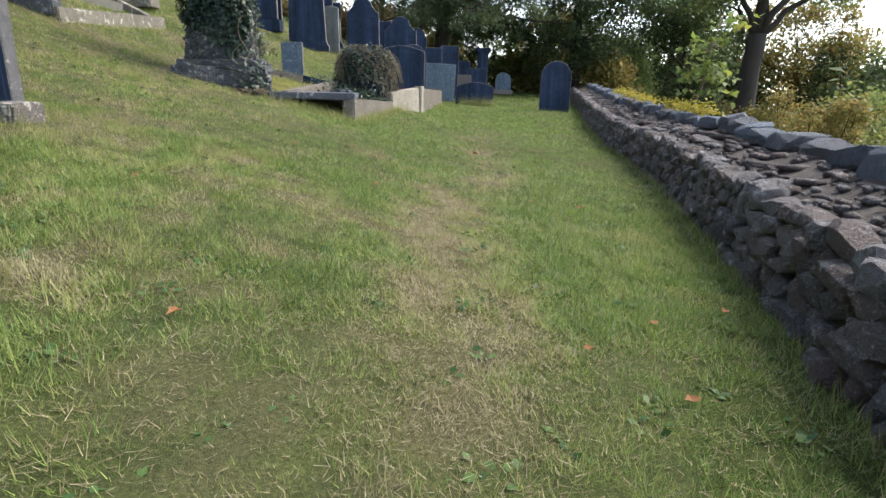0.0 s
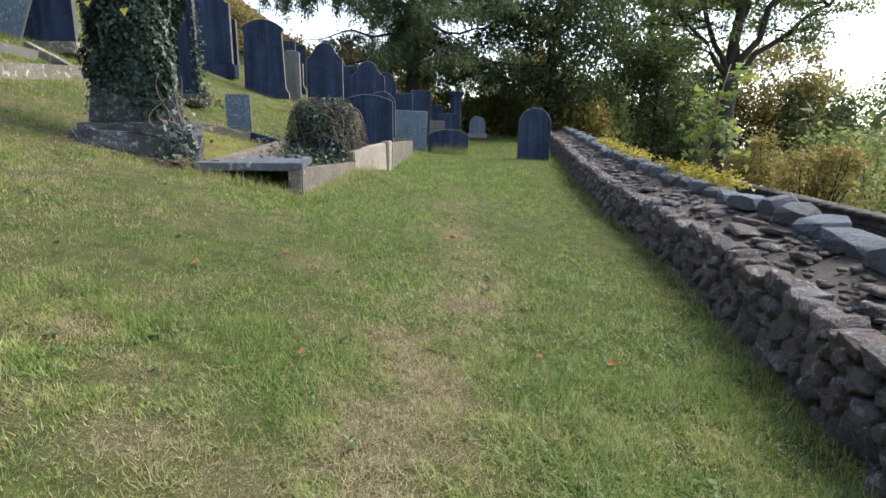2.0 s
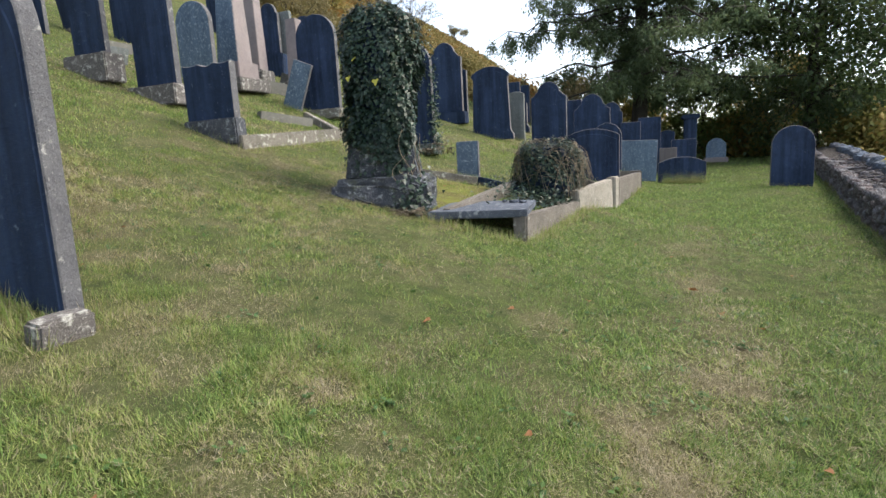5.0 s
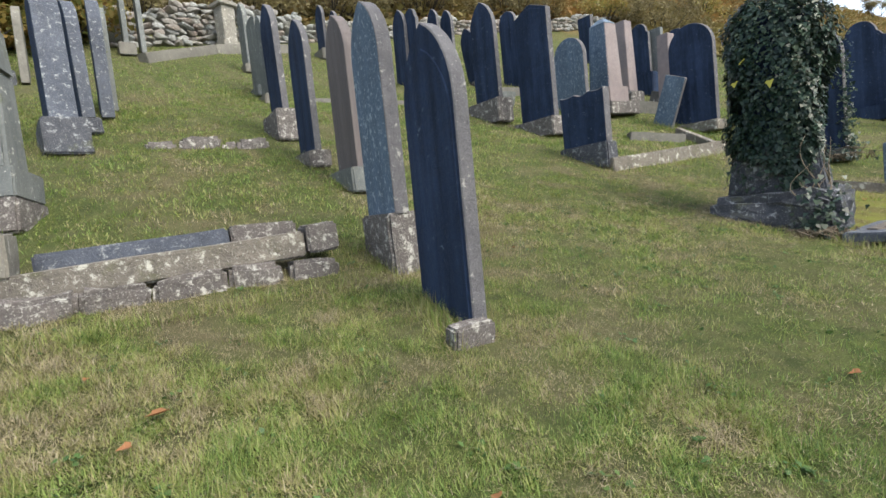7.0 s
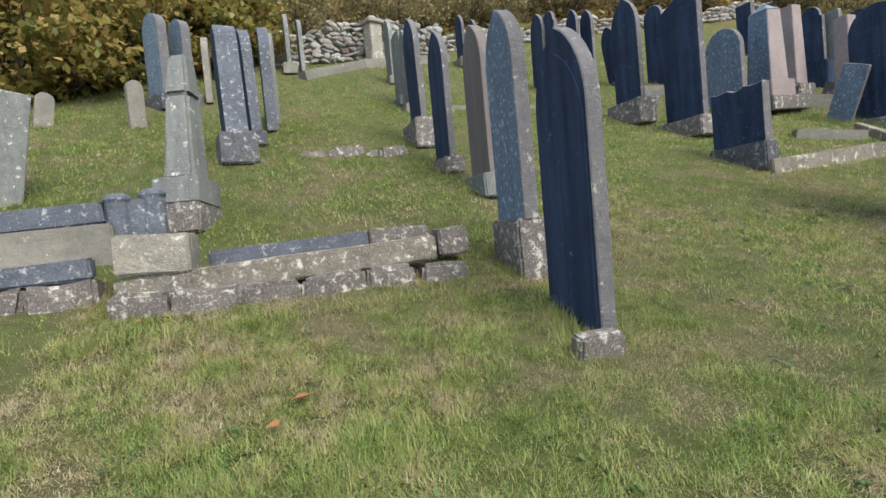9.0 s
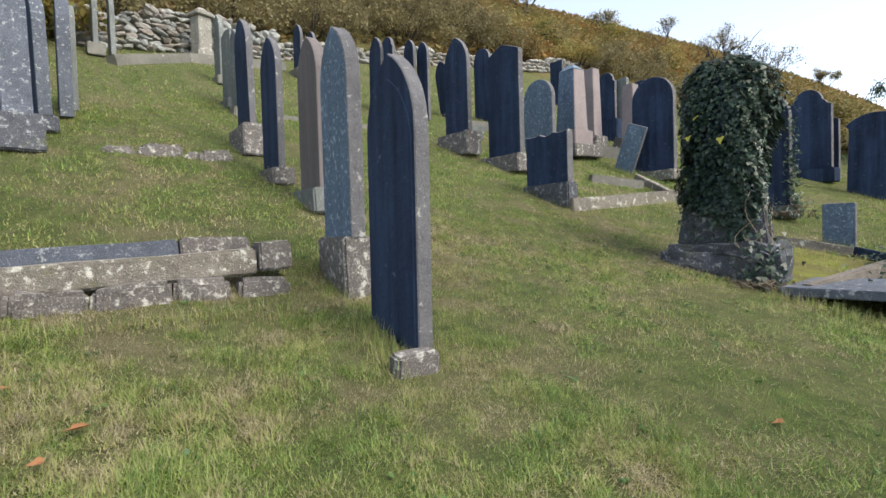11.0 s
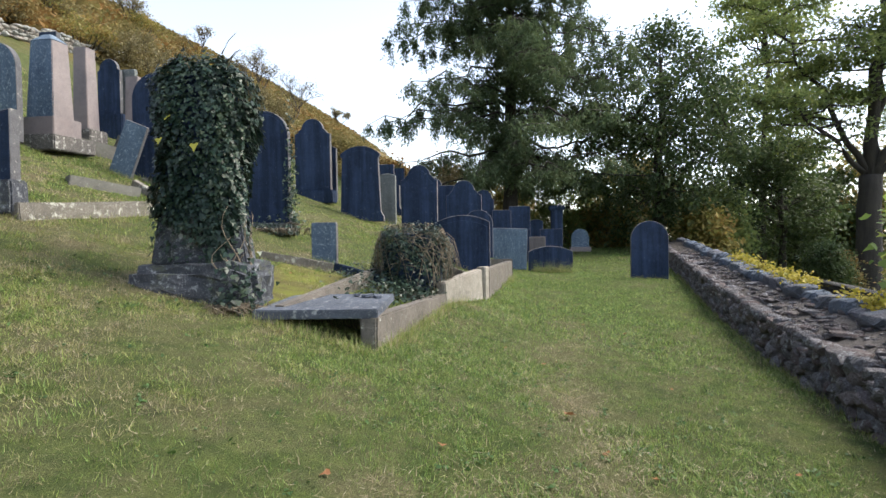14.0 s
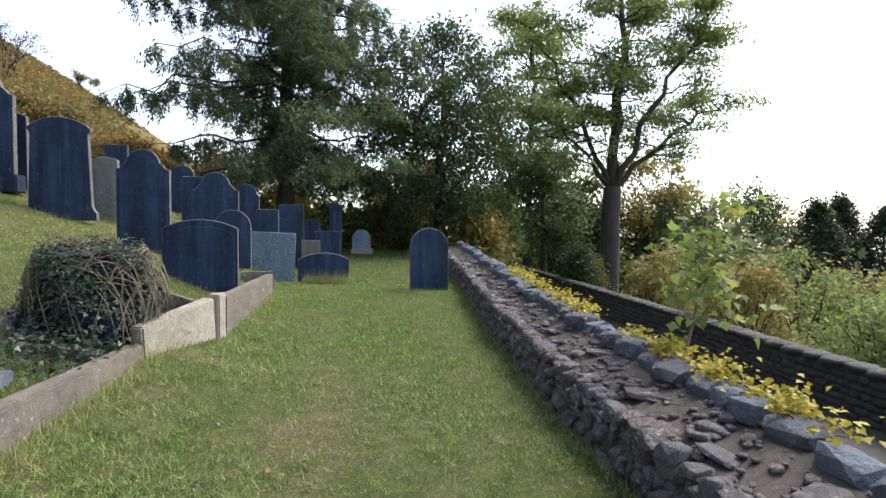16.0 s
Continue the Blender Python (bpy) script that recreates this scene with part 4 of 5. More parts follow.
def ledger():
    """The raised slate ledger with its open end, on stub supports."""
    st = thing("ledger_tomb", pose(-1.80, 8.05, 0, 0, 0, 6), "raised slate ledger slab on stone supports, open at its end", "tomb")
    z = 0.70
    part("slab", block(1.12, 1.30, 0.085, 0.01, (0, 0.05, z), cuts=3, rough=0.006), M_LEDGER, st)
    part("support", block(0.13, 0.12, 0.42, 0.012, (0.48, -0.52, z - 0.42)), M_LEDGER, st)
    part("support", block(0.2, 0.16, 0.42, 0.012, (-0.48, -0.50, z - 0.42)), M_GREY, st)
    part("end_wall", block(1.0, 0.12, 0.4, 0.012, (0, 0.55, z - 0.4)), M_CONCRETE, st)
    part("sill", block(0.85, 0.22, 0.12, 0.02, (0.05, -0.62, z - 0.46), cuts=2, rough=0.012), M_GREY, st)
    part("rubble", block(0.42, 0.3, 0.2, 0.05, (-0.05, -0.2, z - 0.34), cuts=2, rough=0.04, seed=8), M_SANDY, st, "pale fallen rubble")


ledger()
for fx, fy, fs in ((-1.52, 8.42, 0.16), (-1.40, 8.36, 0.11), (-1.66, 8.50, 0.09)):
    ob = part("slate_fragment", block(fs, fs * 0.6, 0.03, 0.006, cuts=1, rough=0.012, seed=fx), M_LEDGER, None)
    ob.matrix_world = pose(fx, fy, 0.786, 4, -3, 40 * fx)
    tagged(ob, "thin broken slate flake lying on a ledger slab", "stone fragment", "slate flakes")

# kerbed plot by the low black headstone
kerb((-5.45, 8.2), (-5.42, 11.2), 0.12, 0.18, M_KERB, "grey stone kerb along a grave on the slope")
kerb((-5.5, 11.1), (-6.6, 11.6), 0.12, 0.12, M_KERB, "grey stone kerb across a grave on the slope")
kerb((-6.8, 10.4), (-6.2, 11.2), 0.3, 0.10, M_PALE, "sunlit low stone step on a grave")
kerb((-8.6, 12.6), (-7.6, 13.4), 0.5, 0.20, M_PALE, "pale stepped stone base on the slope")
kerb((-8.9, 14.2), (-8.0, 14.4), 0.5, 0.25, M_PALE, "pale stepped stone base on the slope")
kerb((-11.6, 10.9), (-10.9, 12.0), 0.4, 0.15, M_PALE, "pale worn stone kerb on the slope")
kerb((-10.6, 10.2), (-10.2, 10.7), 0.45, 0.25, M_GREY, "fallen grey stone block on the slope")
# rough edging stones across the grass lane
for i, (y0, y1) in enumerate(((2.5, 2.86), (2.9, 3.38), (3.42, 3.60), (3.62, 4.02))):
    kerb((-8.32 + 0.09 * i, y0), (-8.28 + 0.09 * i, y1), 0.26, 0.06 + 0.05 * (i % 2), M_PLINTH, "rough lichened edging stone half sunk in turf", name="edging_stone", cuts=2)
kerb((-15.8, 3.4), (-17.6, 5.6), 0.3, 0.22, M_PALE, "pale stone kerb below the field wall")
kerb((-17.6, 5.6), (-18.2, 8.8), 0.3, 0.22, M_PALE, "pale stone kerb below the field wall")
kerb((-11.5, 6.0), (-10.6, 9.0), 0.2, 0.06, M_PALE, "thin pale kerb line in the turf")


def long_grave():
    """Long lichened grave beside the halt: tilted kerb on footing stones, slate ridge behind."""
    KL = "long lichen-spotted stone kerb tilted on rough footing stones"
    kerb_level((-4.41, 0.80), (-4.20, 3.07), 1.22, 1.32, 0.14, 0.19, M_KERB, KL)
    kerb_level((-4.25, 3.09), (-4.23, 3.33), 1.36, 1.37, 0.30, 0.21, M_PLINTH, "white-lichened corner block of a grave kerb", name="corner_block")
    for i, (y0, y1) in enumerate(((0.80, 1.16), (1.17, 1.62), (1.63, 2.02), (2.03, 2.5), (2.51, 2.86), (2.92, 3.28))):
        x0 = -4.33 + 0.030 * i
        kerb_level((x0, y0), (x0 + 0.03, y1), 1.115 - 0.02 * (i % 2), 1.125 - 0.02 * (i % 3), 0.32, 0.30, M_PLINTH, "rough grey footing stone under a kerb", name="footing_stone", rough=0.035)
    kerb_level((-4.70, 1.40), (-4.58, 2.62), 1.35, 1.40, 0.18, 0.16, M_LEDGER, "dark blue slate ridge stone along a grave")
    kerb_level((-4.58, 2.63), (-4.53, 3.12), 1.41, 1.41, 0.2, 0.18, M_PLINTH, "mossy lichened ridge stone")
    kerb_level((-4.50, 0.84), (-4.47, 1.32), 1.52, 1.50, 0.40, 0.28, M_BLOCK, "pale squared corner block on a grave", name="corner_block")
    # neighbouring grave
    kerb_level((-4.60, -1.3), (-4.64, 0.62), 1.33, 1.385, 0.16, 0.15, M_LEDGER, "dark slate kerb of a grave")
    for y0 in (-1.2, -0.72, -0.24, 0.22):
        kerb_level((-4.60, y0), (-4.62, y0 + 0.45), 1.215, 1.225, 0.26, 0.24, M_PLINTH, "lichened footing stone under a kerb", name="footing_stone", rough=0.035)
    kerb_level((-5.30, -1.7), (-5.33, 0.58), 1.74, 1.84, 0.2, 0.18, M_LEDGER, "dark slate coping round a grave")
    kerb_level((-5.26, -1.7), (-5.29, 0.66), 1.57, 1.66, 0.3, 0.36, M_PALE, "pale stone footing of a grave coping")
    kerb_level((-5.33, 0.59), (-5.38, 0.98), 1.82, 1.86, 0.14, 0.34, M_LEDGER, "dark slate corner panel of a grave coping")
    for bx, by, bz in ((-5.32, 0.68, 1.60), (-5.37, 0.94, 1.63)):
        bm = bmesh.new()
        bmesh.ops.create_cone(bm, cap_ends=True, segments=14, radius1=0.105, radius2=0.10, depth=0.5)
        bmesh.ops.create_uvsphere(bm, u_segments=14, v_segments=8, radius=0.112, matrix=Matrix.Translation((0, 0, 0.25)) @ Matrix.Diagonal((1, 1, 0.55, 1)))
        ob = part("bollard", bm, M_LEDGER, None)
        ob.matrix_world = pose(bx, by, bz, 0, -3, 0)
        tagged(ob, "short round dark slate post with domed top", "bollard", "grave posts")


long_grave()


# ---- drystone field wall up the slope ----
def field_wall():
    wall = thing("wall_field", pose(0, 0, 0), "ruined pale drystone field wall at the top of the slope", "wall", kind="structure")
    rng = random.Random(21)
    kinds = rocks(14, M_DRYWALL, 9, 0.45)
    line = ((-17.8, 2.6), (-18.2, 3.6), (-19.1, 6.2), (-19.8, 9.0), (-20.2, 13.0), (-20.4, 18.0), (-20.6, 24.0), (-21, 30))
    rest = []
    V, F, near = [], [], 0
    for k in range(len(line) - 1):
        (ax, ay), (bx, by) = line[k], line[k + 1]
        L = math.hypot(bx - ax, by - ay)
        ang = math.atan2(by - ay, bx - ax)
        for course in range(8):
            s = 0.0
            while s < L:
                ln = rng.uniform(0.18, 0.5)
                f = min((s + ln / 2) / L, 1)
                x, y = ax + (bx - ax) * f, ay + (by - ay) * f
                top = (1.25 + 0.25 * math.sin(y * 1.3)) * (1.0 if k < 3 else 0.5)
                if course * 0.17 < top:
                    m = Matrix.Translation((x + rng.uniform(-0.05, 0.05), y, g(x, y) + 0.05 + course * 0.165)) @ Euler((rng.uniform(-0.3, 0.3), rng.uniform(-0.35, 0.35), ang + rng.uniform(-0.25, 0.25))).to_matrix().to_4x4() @ Matrix.Diagonal((ln * 1.15, rng.uniform(0.4, 0.6), rng.uniform(0.13, 0.26), 1))
                    if k in (1, 2) and near < 160:
                        set_stone("stone", rng.choice(kinds), m, wall)
                        near += 1
                    else:
                        rest.append((rng.choice(kinds), m))
                s += ln
    join_stones("stones", rest, M_DRYWALL, wall)


field_wall()


# ---- ivy ----
IVY_LEAF = ((0, 0), (0.30, -0.10), (0.52, 0.12), (0.30, 0.36), (0.0, 1.0), (-0.30, 0.36), (-0.52, 0.12), (-0.30, -0.10))


def leaf_mesh(name, pts, normals, sizes, shape, material, parent, seed, droop=0.6):
    """Many leaves, each its own island: points, outward normals, sizes."""
    rng = np.random.default_rng(seed)
    n, k = len(pts), len(shape)
    N = normals / np.linalg.norm(normals, axis=1, keepdims=True)
    down = np.array([0, 0, -1.0]) + rng.normal(0, 0.35, (n, 3))
    T = down - (down * N).sum(1, keepdims=True) * N
    T /= np.linalg.norm(T, axis=1, keepdims=True) + 1e-9
    T = T + N * rng.uniform(0.1, droop, (n, 1))
    T /= np.linalg.norm(T, axis=1, keepdims=True)
    S = np.cross(N, T)
    S /= np.linalg.norm(S, axis=1, keepdims=True) + 1e-9
    sh = np.array(shape)
    P = pts[:, None] + (S[:, None] * sh[None, :, :1] + T[:, None] * sh[None, :, 1:]) * sizes[:, None, None]
    # fold along the midrib
    P = P + N[:, None] * (np.abs(sh[None, :, :1]) * 0.25 * sizes[:, None, None])
    verts = P.reshape(-1, 3)
    return fast_mesh(name, verts, np.arange(n * k).reshape(n, k), k, material, parent)


def ivy_pillar():
    """A memorial wholly wrapped in ivy, with its plinth showing."""
    cx, cy = -3.06, 7.95
    z = g(cx, cy)
    st = thing("ivy_covered_monument", pose(0, 0, 0), "tall stone monument wrapped in dark ivy on a rough plinth", "memorial")
    rot = 8
    pb = block(1.22, 0.66, 0.56, 0.07, (0, 0, -0.25), cuts=4, rough=0.075, seed=3)
    ob = part("plinth", pb, M_DARKBASE, st)
    ob.matrix_world = pose(cx, cy, z, 0, 0, rot)
    ob = part("base", block(0.94, 0.32, 0.50, 0.02, (0, 0, 0.30), taper=0.84), M_DARKBASE, st)
    ob.matrix_world = pose(cx, cy, z, 0, 0, rot)
    ob = part("shaft", block(0.66, 0.26, 1.40, 0.03, (0, 0, 0.77)), M_SLATE, st)
    ob.matrix_world = pose(cx, cy, z, 0, 0, rot)
    rng = np.random.default_rng(7)
    n = 19000
    a = rng.uniform(0, 2 * math.pi, n)
    h = rng.uniform(0.16, 2.34, n)
    hf = np.clip((h - 0.3) / 2.04, 0, 1)
    # the ivy's head bulges towards the path; the stone below widens to its foot
    left = np.interp(hf, [0, 0.25, 0.45, 0.75, 0.90, 1.0], [0.50, 0.45, 0.40, 0.44, 0.38, 0.18])
    right = np.interp(hf, [0, 0.25, 0.45, 0.75, 0.90, 1.0], [0.36, 0.40, 0.44, 0.52, 0.46, 0.20])
    wx_ = np.where(np.cos(a) < 0, left, right)
    wy_ = np.interp(hf, [0, 0.25, 0.45, 0.75, 0.90, 1.0], [0.20, 0.23, 0.27, 0.33, 0.28, 0.12])
    sq = 0.75
    ca, sa = np.sign(np.cos(a)) * np.abs(np.cos(a)) ** sq, np.sign(np.sin(a)) * np.abs(np.sin(a)) ** sq
    lump = 1 + 0.09 * np.sin(a * 3 + h * 4) + 0.06 * np.sin(a * 7 - h * 9) + 0.05 * np.sin(a * 13 + h * 17)
    rr = rng.uniform(0.86, 1.05, n) * lump
    x, y = ca * wx_ * rr, sa * wy_ * rr
    cr, sr = math.cos(radians(rot)), math.sin(radians(rot))
    pts = np.stack([cx + x * cr - y * sr, cy + x * sr + y * cr, z + h + rng.normal(0, 0.02, n)], 1)
    nx, ny = np.cos(a) / 1.0, np.sin(a) * 1.4
    nor = np.stack([nx * cr - ny * sr, nx * sr + ny * cr, 0.25 + np.clip(hf - 0.85, 0, 1) * 6], 1) + rng.normal(0, 0.28, (n, 3))
    # the left half of the foot stays bare
    keep = ~((h < 0.72 - 0.5 * (x + 0.3)) & (x < 0.12) & (rng.uniform(0, 1, n) > 0.12))
    pts, nor = pts[keep], nor[keep]
    tagged(leaf_mesh("ivy", pts, nor, rng.uniform(0.025, 0.058, len(pts)), IVY_LEAF, M_IVY, st, 8), kind="stuff")
    # a few yellow leaves on the face
    yl = np.array([(cx - 0.05 + 0.02 * i, cy - 0.36 - 0.02 * (i % 2), z + hz) for i, hz in enumerate((1.72, 1.50, 1.44))])
    yl[:, 0] = cx + np.array((-0.12, -0.20, 0.14))
    leaf_mesh("yellow_leaves", yl, np.tile((0.0, -1.0, 0.25), (3, 1)), np.array((0.07, 0.08, 0.09)), IVY_LEAF, M_IVY_YELLOW, st, 9)
    V, F = [], []
    r2 = random.Random(4)
    for i in range(16):
        a0 = r2.uniform(-0.9, 0.6)
        p, pl = [], r2.uniform(0.25, 0.8)
        for k in range(9):
            f = k / 8
            aa = a0 + 0.25 * math.sin(f * 5 + i)
            w = float(np.interp(f, [0, 0.6, 1], [0.46, 0.44, 0.47]))
            p.append((cx + math.cos(aa) * w + 0.02, cy + math.sin(aa) * 0.34, z + 0.1 + f * pl))
        tube(V, F, p, [0.008 * (1.2 - k / 8) for k in range(9)], 5)
    for i in range(16):  # stray shoots on the head
        a0 = r2.uniform(0, 6.28)
        b = Vector((cx + 0.4 * math.cos(a0), cy + 0.25 * math.sin(a0), z + r2.uniform(1.9, 2.35)))
        d = Vector((math.cos(a0), math.sin(a0) * 0.6, r2.uniform(-0.2, 0.9))) * r2.uniform(0.12, 0.26)
        tube(V, F, [b, b + d * 0.5 + Vector((0, 0, 0.03)), b + d], [0.006, 0.004, 0.002], 4)
    tagged(mesh_object("stem_tangle", V, F, M_STEM, st, True), kind="stuff")


ivy_pillar()


def ivy_mound():
    """A low tomb buried under ivy, with bare trailing stems."""
    cx, cy, z = -1.44, 10.62, 0.66
    st = thing("ivy_mound", pose(0, 0, 0), "rounded mound of dark ivy with bare trailing stems over a grave", "ivy")
    core = block(0.8, 0.74, 0.95, 0.16, (0, 0, -0.15), cuts=2, rough=0.03, seed=6)
    ob = part("core", core, M_SLATE, st)
    ob.matrix_world = pose(cx, cy, z)
    rng = np.random.default_rng(17)
    n = 7500
    a, e = rng.uniform(0, 2 * math.pi, n), np.arcsin(rng.uniform(-0.2, 1, n))
    ce, se = np.cos(e) ** 0.45, np.sign(np.sin(e)) * np.abs(np.sin(e)) ** 0.6
    rr = rng.uniform(0.88, 1.06, n) * (1 + 0.07 * np.sin(a * 4 + e * 5))
    pts = np.stack([cx + np.cos(a) * ce * 0.54 * rr, cy + np.sin(a) * ce * 0.52 * rr, z + 0.08 + se * 0.82 * rr], 1)
    nor = np.stack([np.cos(a) * np.cos(e), np.sin(a) * np.cos(e), np.sin(e) + 0.15], 1) + rng.normal(0, 0.35, (n, 3))
    tagged(leaf_mesh("ivy", pts, nor, rng.uniform(0.02, 0.05, n), IVY_LEAF, M_IVY, st, 18), kind="stuff")
    # ivy creeping over the plot round the mound
    m = 1700
    x, y = rng.normal(-1.45, 0.42, m), rng.normal(10.0, 0.55, m)
    ok = (x < -1.06 + (y - 9.45) * 0.17) & (x > -2.3)
    x, y = x[ok], y[ok]
    pts = np.stack([x, y, land(x, y) + rng.uniform(0.05, 0.22, len(x))], 1)
    nor = rng.normal(0, 0.5, (len(x), 3)) + np.array([0, -0.2, 1.0])
    tagged(leaf_mesh("creeping_ivy", pts, nor, rng.uniform(0.03, 0.06, len(x)), IVY_LEAF, M_IVY, st, 19), kind="stuff")
    V, F = [], []
    r2 = random.Random(9)
    for i in range(170):  # stems wander over the surface
        a0, e0 = r2.uniform(0, 6.28), r2.uniform(0.1, 1.4)
        da, de = r2.uniform(-0.5, 0.5), r2.uniform(-0.28, 0.08)
        p = []
        for k in range(6):
            aa, ee = a0 + da * k / 2, min(max(e0 + de * k, -0.1), 1.5)
            c1, s1 = math.cos(ee) ** 0.45, math.copysign(abs(math.sin(ee)) ** 0.6, ee)
            o = 1.04 + 0.04 * math.sin(k * 2 + i)
            p.append((cx + math.cos(aa) * c1 * 0.54 * o, cy + math.sin(aa) * c1 * 0.52 * o, z + 0.08 + s1 * 0.82 * o))
        tube(V, F, p, [0.0045] * 5 + [0.002], 4)
    for i in range(26):  # a few hang clear on the sunny side
        a1 = r2.uniform(-0.9, 0.9)
        s0 = Vector((cx + 0.5 * math.cos(a1), cy + 0.5 * math.sin(a1), z + r2.uniform(0.6, 0.85)))
        tube(V, F, [s0, s0 + Vector((0.10, 0.02, -0.10)), s0 + Vector((0.16, 0.03, -0.3)), s0 + Vector((r2.uniform(0.1, 0.25), r2.uniform(-0.1, 0.1), -r2.uniform(0.35, 0.6)))], [0.005, 0.005, 0.004, 0.002], 4)
    tagged(mesh_object("stem_tangle", V, F, M_STEM, st, True), kind="stuff")


ivy_mound()


def ivy_patch(cx, cy, cz, sx, sy, sz, n, seed, parent_label, stems=20):
    st = thing("ivy", pose(0, 0, 0), parent_label, "ivy", "ivy on the stones")
    rng = np.random.default_rng(seed)
    pts = np.stack([rng.normal(cx, sx, n), rng.normal(cy, sy, n), cz + np.abs(rng.normal(0, sz, n))], 1)
    nor = rng.normal(0, 0.5, (n, 3)) + np.array([0.4, -0.8, 0.4])
    tagged(leaf_mesh("leaves", pts, nor, rng.uniform(0.03, 0.07, n), IVY_LEAF, M_IVY, st, seed), kind="stuff")
    V, F = [], []
    r2 = random.Random(seed)
    for i in range(stems):
        b = Vector((r2.gauss(cx, sx), r2.gauss(cy, sy), cz))
        tube(V, F, [b, b + Vector((r2.uniform(-0.1, 0.1), -0.05, 0.12)), b + Vector((r2.uniform(-0.25, 0.25), r2.uniform(-0.2, 0.1), 0.06))], [0.009, 0.007, 0.004], 4)
    tagged(mesh_object("stem_tangle", V, F, M_STEM, st, True), kind="stuff")


ivy_patch(-3.87, 12.02, 1.58, 0.06, 0.06, 0.9, 420, 31, "ivy climbing the edge of a slate headstone", 14)
ivy_patch(-4.15, 11.85, 1.48, 0.25, 0.10, 0.14, 260, 32, "tangle of ivy stems at a headstone's foot", 60)
ivy_patch(-2.55, 7.62, 0.70, 0.11, 0.09, 0.24, 260, 33, "ivy and bare stems at a monument's foot", 70)


# ---- trees and shrubs ----
LEAF = ((0, 0), (0.34, 0.45), (0, 1.0), (-0.34, 0.45))


def leaf_cloud(name, centres, radii, per, size, material, parent, seed, flat=0.7, shape=LEAF):
    rng = np.random.default_rng(seed)
    c = np.repeat(np.asarray(centres, float), per, axis=0)
    r = np.repeat(np.asarray(radii, float), per)[:, None]
    n = len(c)
    d = rng.normal(0, 1, (n, 3)) * np.array([0.55, 0.55, 0.55 * flat])
    pts = c + d * r
    nor = rng.normal(0, 1, (n, 3)) + np.array([0, 0, 0.6])
    ob = leaf_mesh(name, pts, nor, size * rng.uniform(0.6, 1.3, n), shape, material, parent, seed + 1, 1.2)
    return tagged(ob, kind="stuff")


def limb(V, F, a, b, r0, r1, rng, sag=0.0, steps=5, sides=6, wander=0.05):
    a, b = Vector(a), Vector(b)
    L = (b - a).length
    pts = []
    for i in range(steps + 1):
        f = i / steps
        p = a.lerp(b, f) + Vector((0, 0, sag * L * math.sin(f * math.pi)))
        if 0 < i < steps:
            p += Vector((rng.uniform(-1, 1), rng.uniform(-1, 1), rng.uniform(-1, 1))) * wander * L
        pts.append(p)
    tube(V, F, pts, [r0 + (r1 - r0) * i / steps for i in range(steps + 1)], sides)
    return pts


def broadleaf(name, base, trunk_top, r, crown, radii, limbs, clusters, per, leaf, cl_r, material, label, seed, shell=0.55, flat=0.7, category="tree", group="trees beyond the graves"):
    """Trunk from base to trunk_top; limbs reach into an ellipsoid crown (centre, radii) filled unevenly with leaf clusters."""
    rng = random.Random(seed)
    st = thing(name, pose(*base), label, category, group)
    V, F = [], []
    o = Vector(base)
    top = Vector(trunk_top)
    tp = limb(V, F, (0, 0, -0.3), top - o, r, r * 0.25, rng, 0, 9, 9, 0.012)
    nodes = [(p, r * 0.5) for p in tp[3:]]
    C, R = Vector(crown) - o, radii

    def inside(sh):
        while True:
            q = Vector((rng.uniform(-1, 1), rng.uniform(-1, 1), rng.uniform(-1, 1)))
            if sh < q.length < 1:
                return C + Vector((q.x * R[0], q.y * R[1], q.z * R[2]))

    for i in range(limbs):
        t = inside(0.45)
        s, _ = min(nodes[:5], key=lambda n: abs(n[0].z - (t.z - (t - C).length * 0.6)) + rng.random() * 0.6)
        pts = limb(V, F, s, t, r * rng.uniform(0.14, 0.30), 0.02, rng, 0.06, 6, 6)
        nodes += [(p, 0.05) for p in pts[2:]]
    cents, rad = [], []
    for i in range(clusters):
        t = inside(shell)
        if noise.noise(t * 0.45 + Vector((seed, 0, 0))) < -0.18:
            continue
        s, _ = min(nodes, key=lambda n: (n[0] - t).length)
        limb(V, F, s, t, 0.025, 0.006, rng, 0.03, 3, 4)
        cents.append(t)
        rad.append(cl_r * rng.uniform(0.6, 1.3))
    mesh_object("trunk", V, F, M_BARK, st, True)
    leaf_cloud("crown", [tuple(c) for c in cents], rad, per, leaf, material, st, seed, flat)
    return st


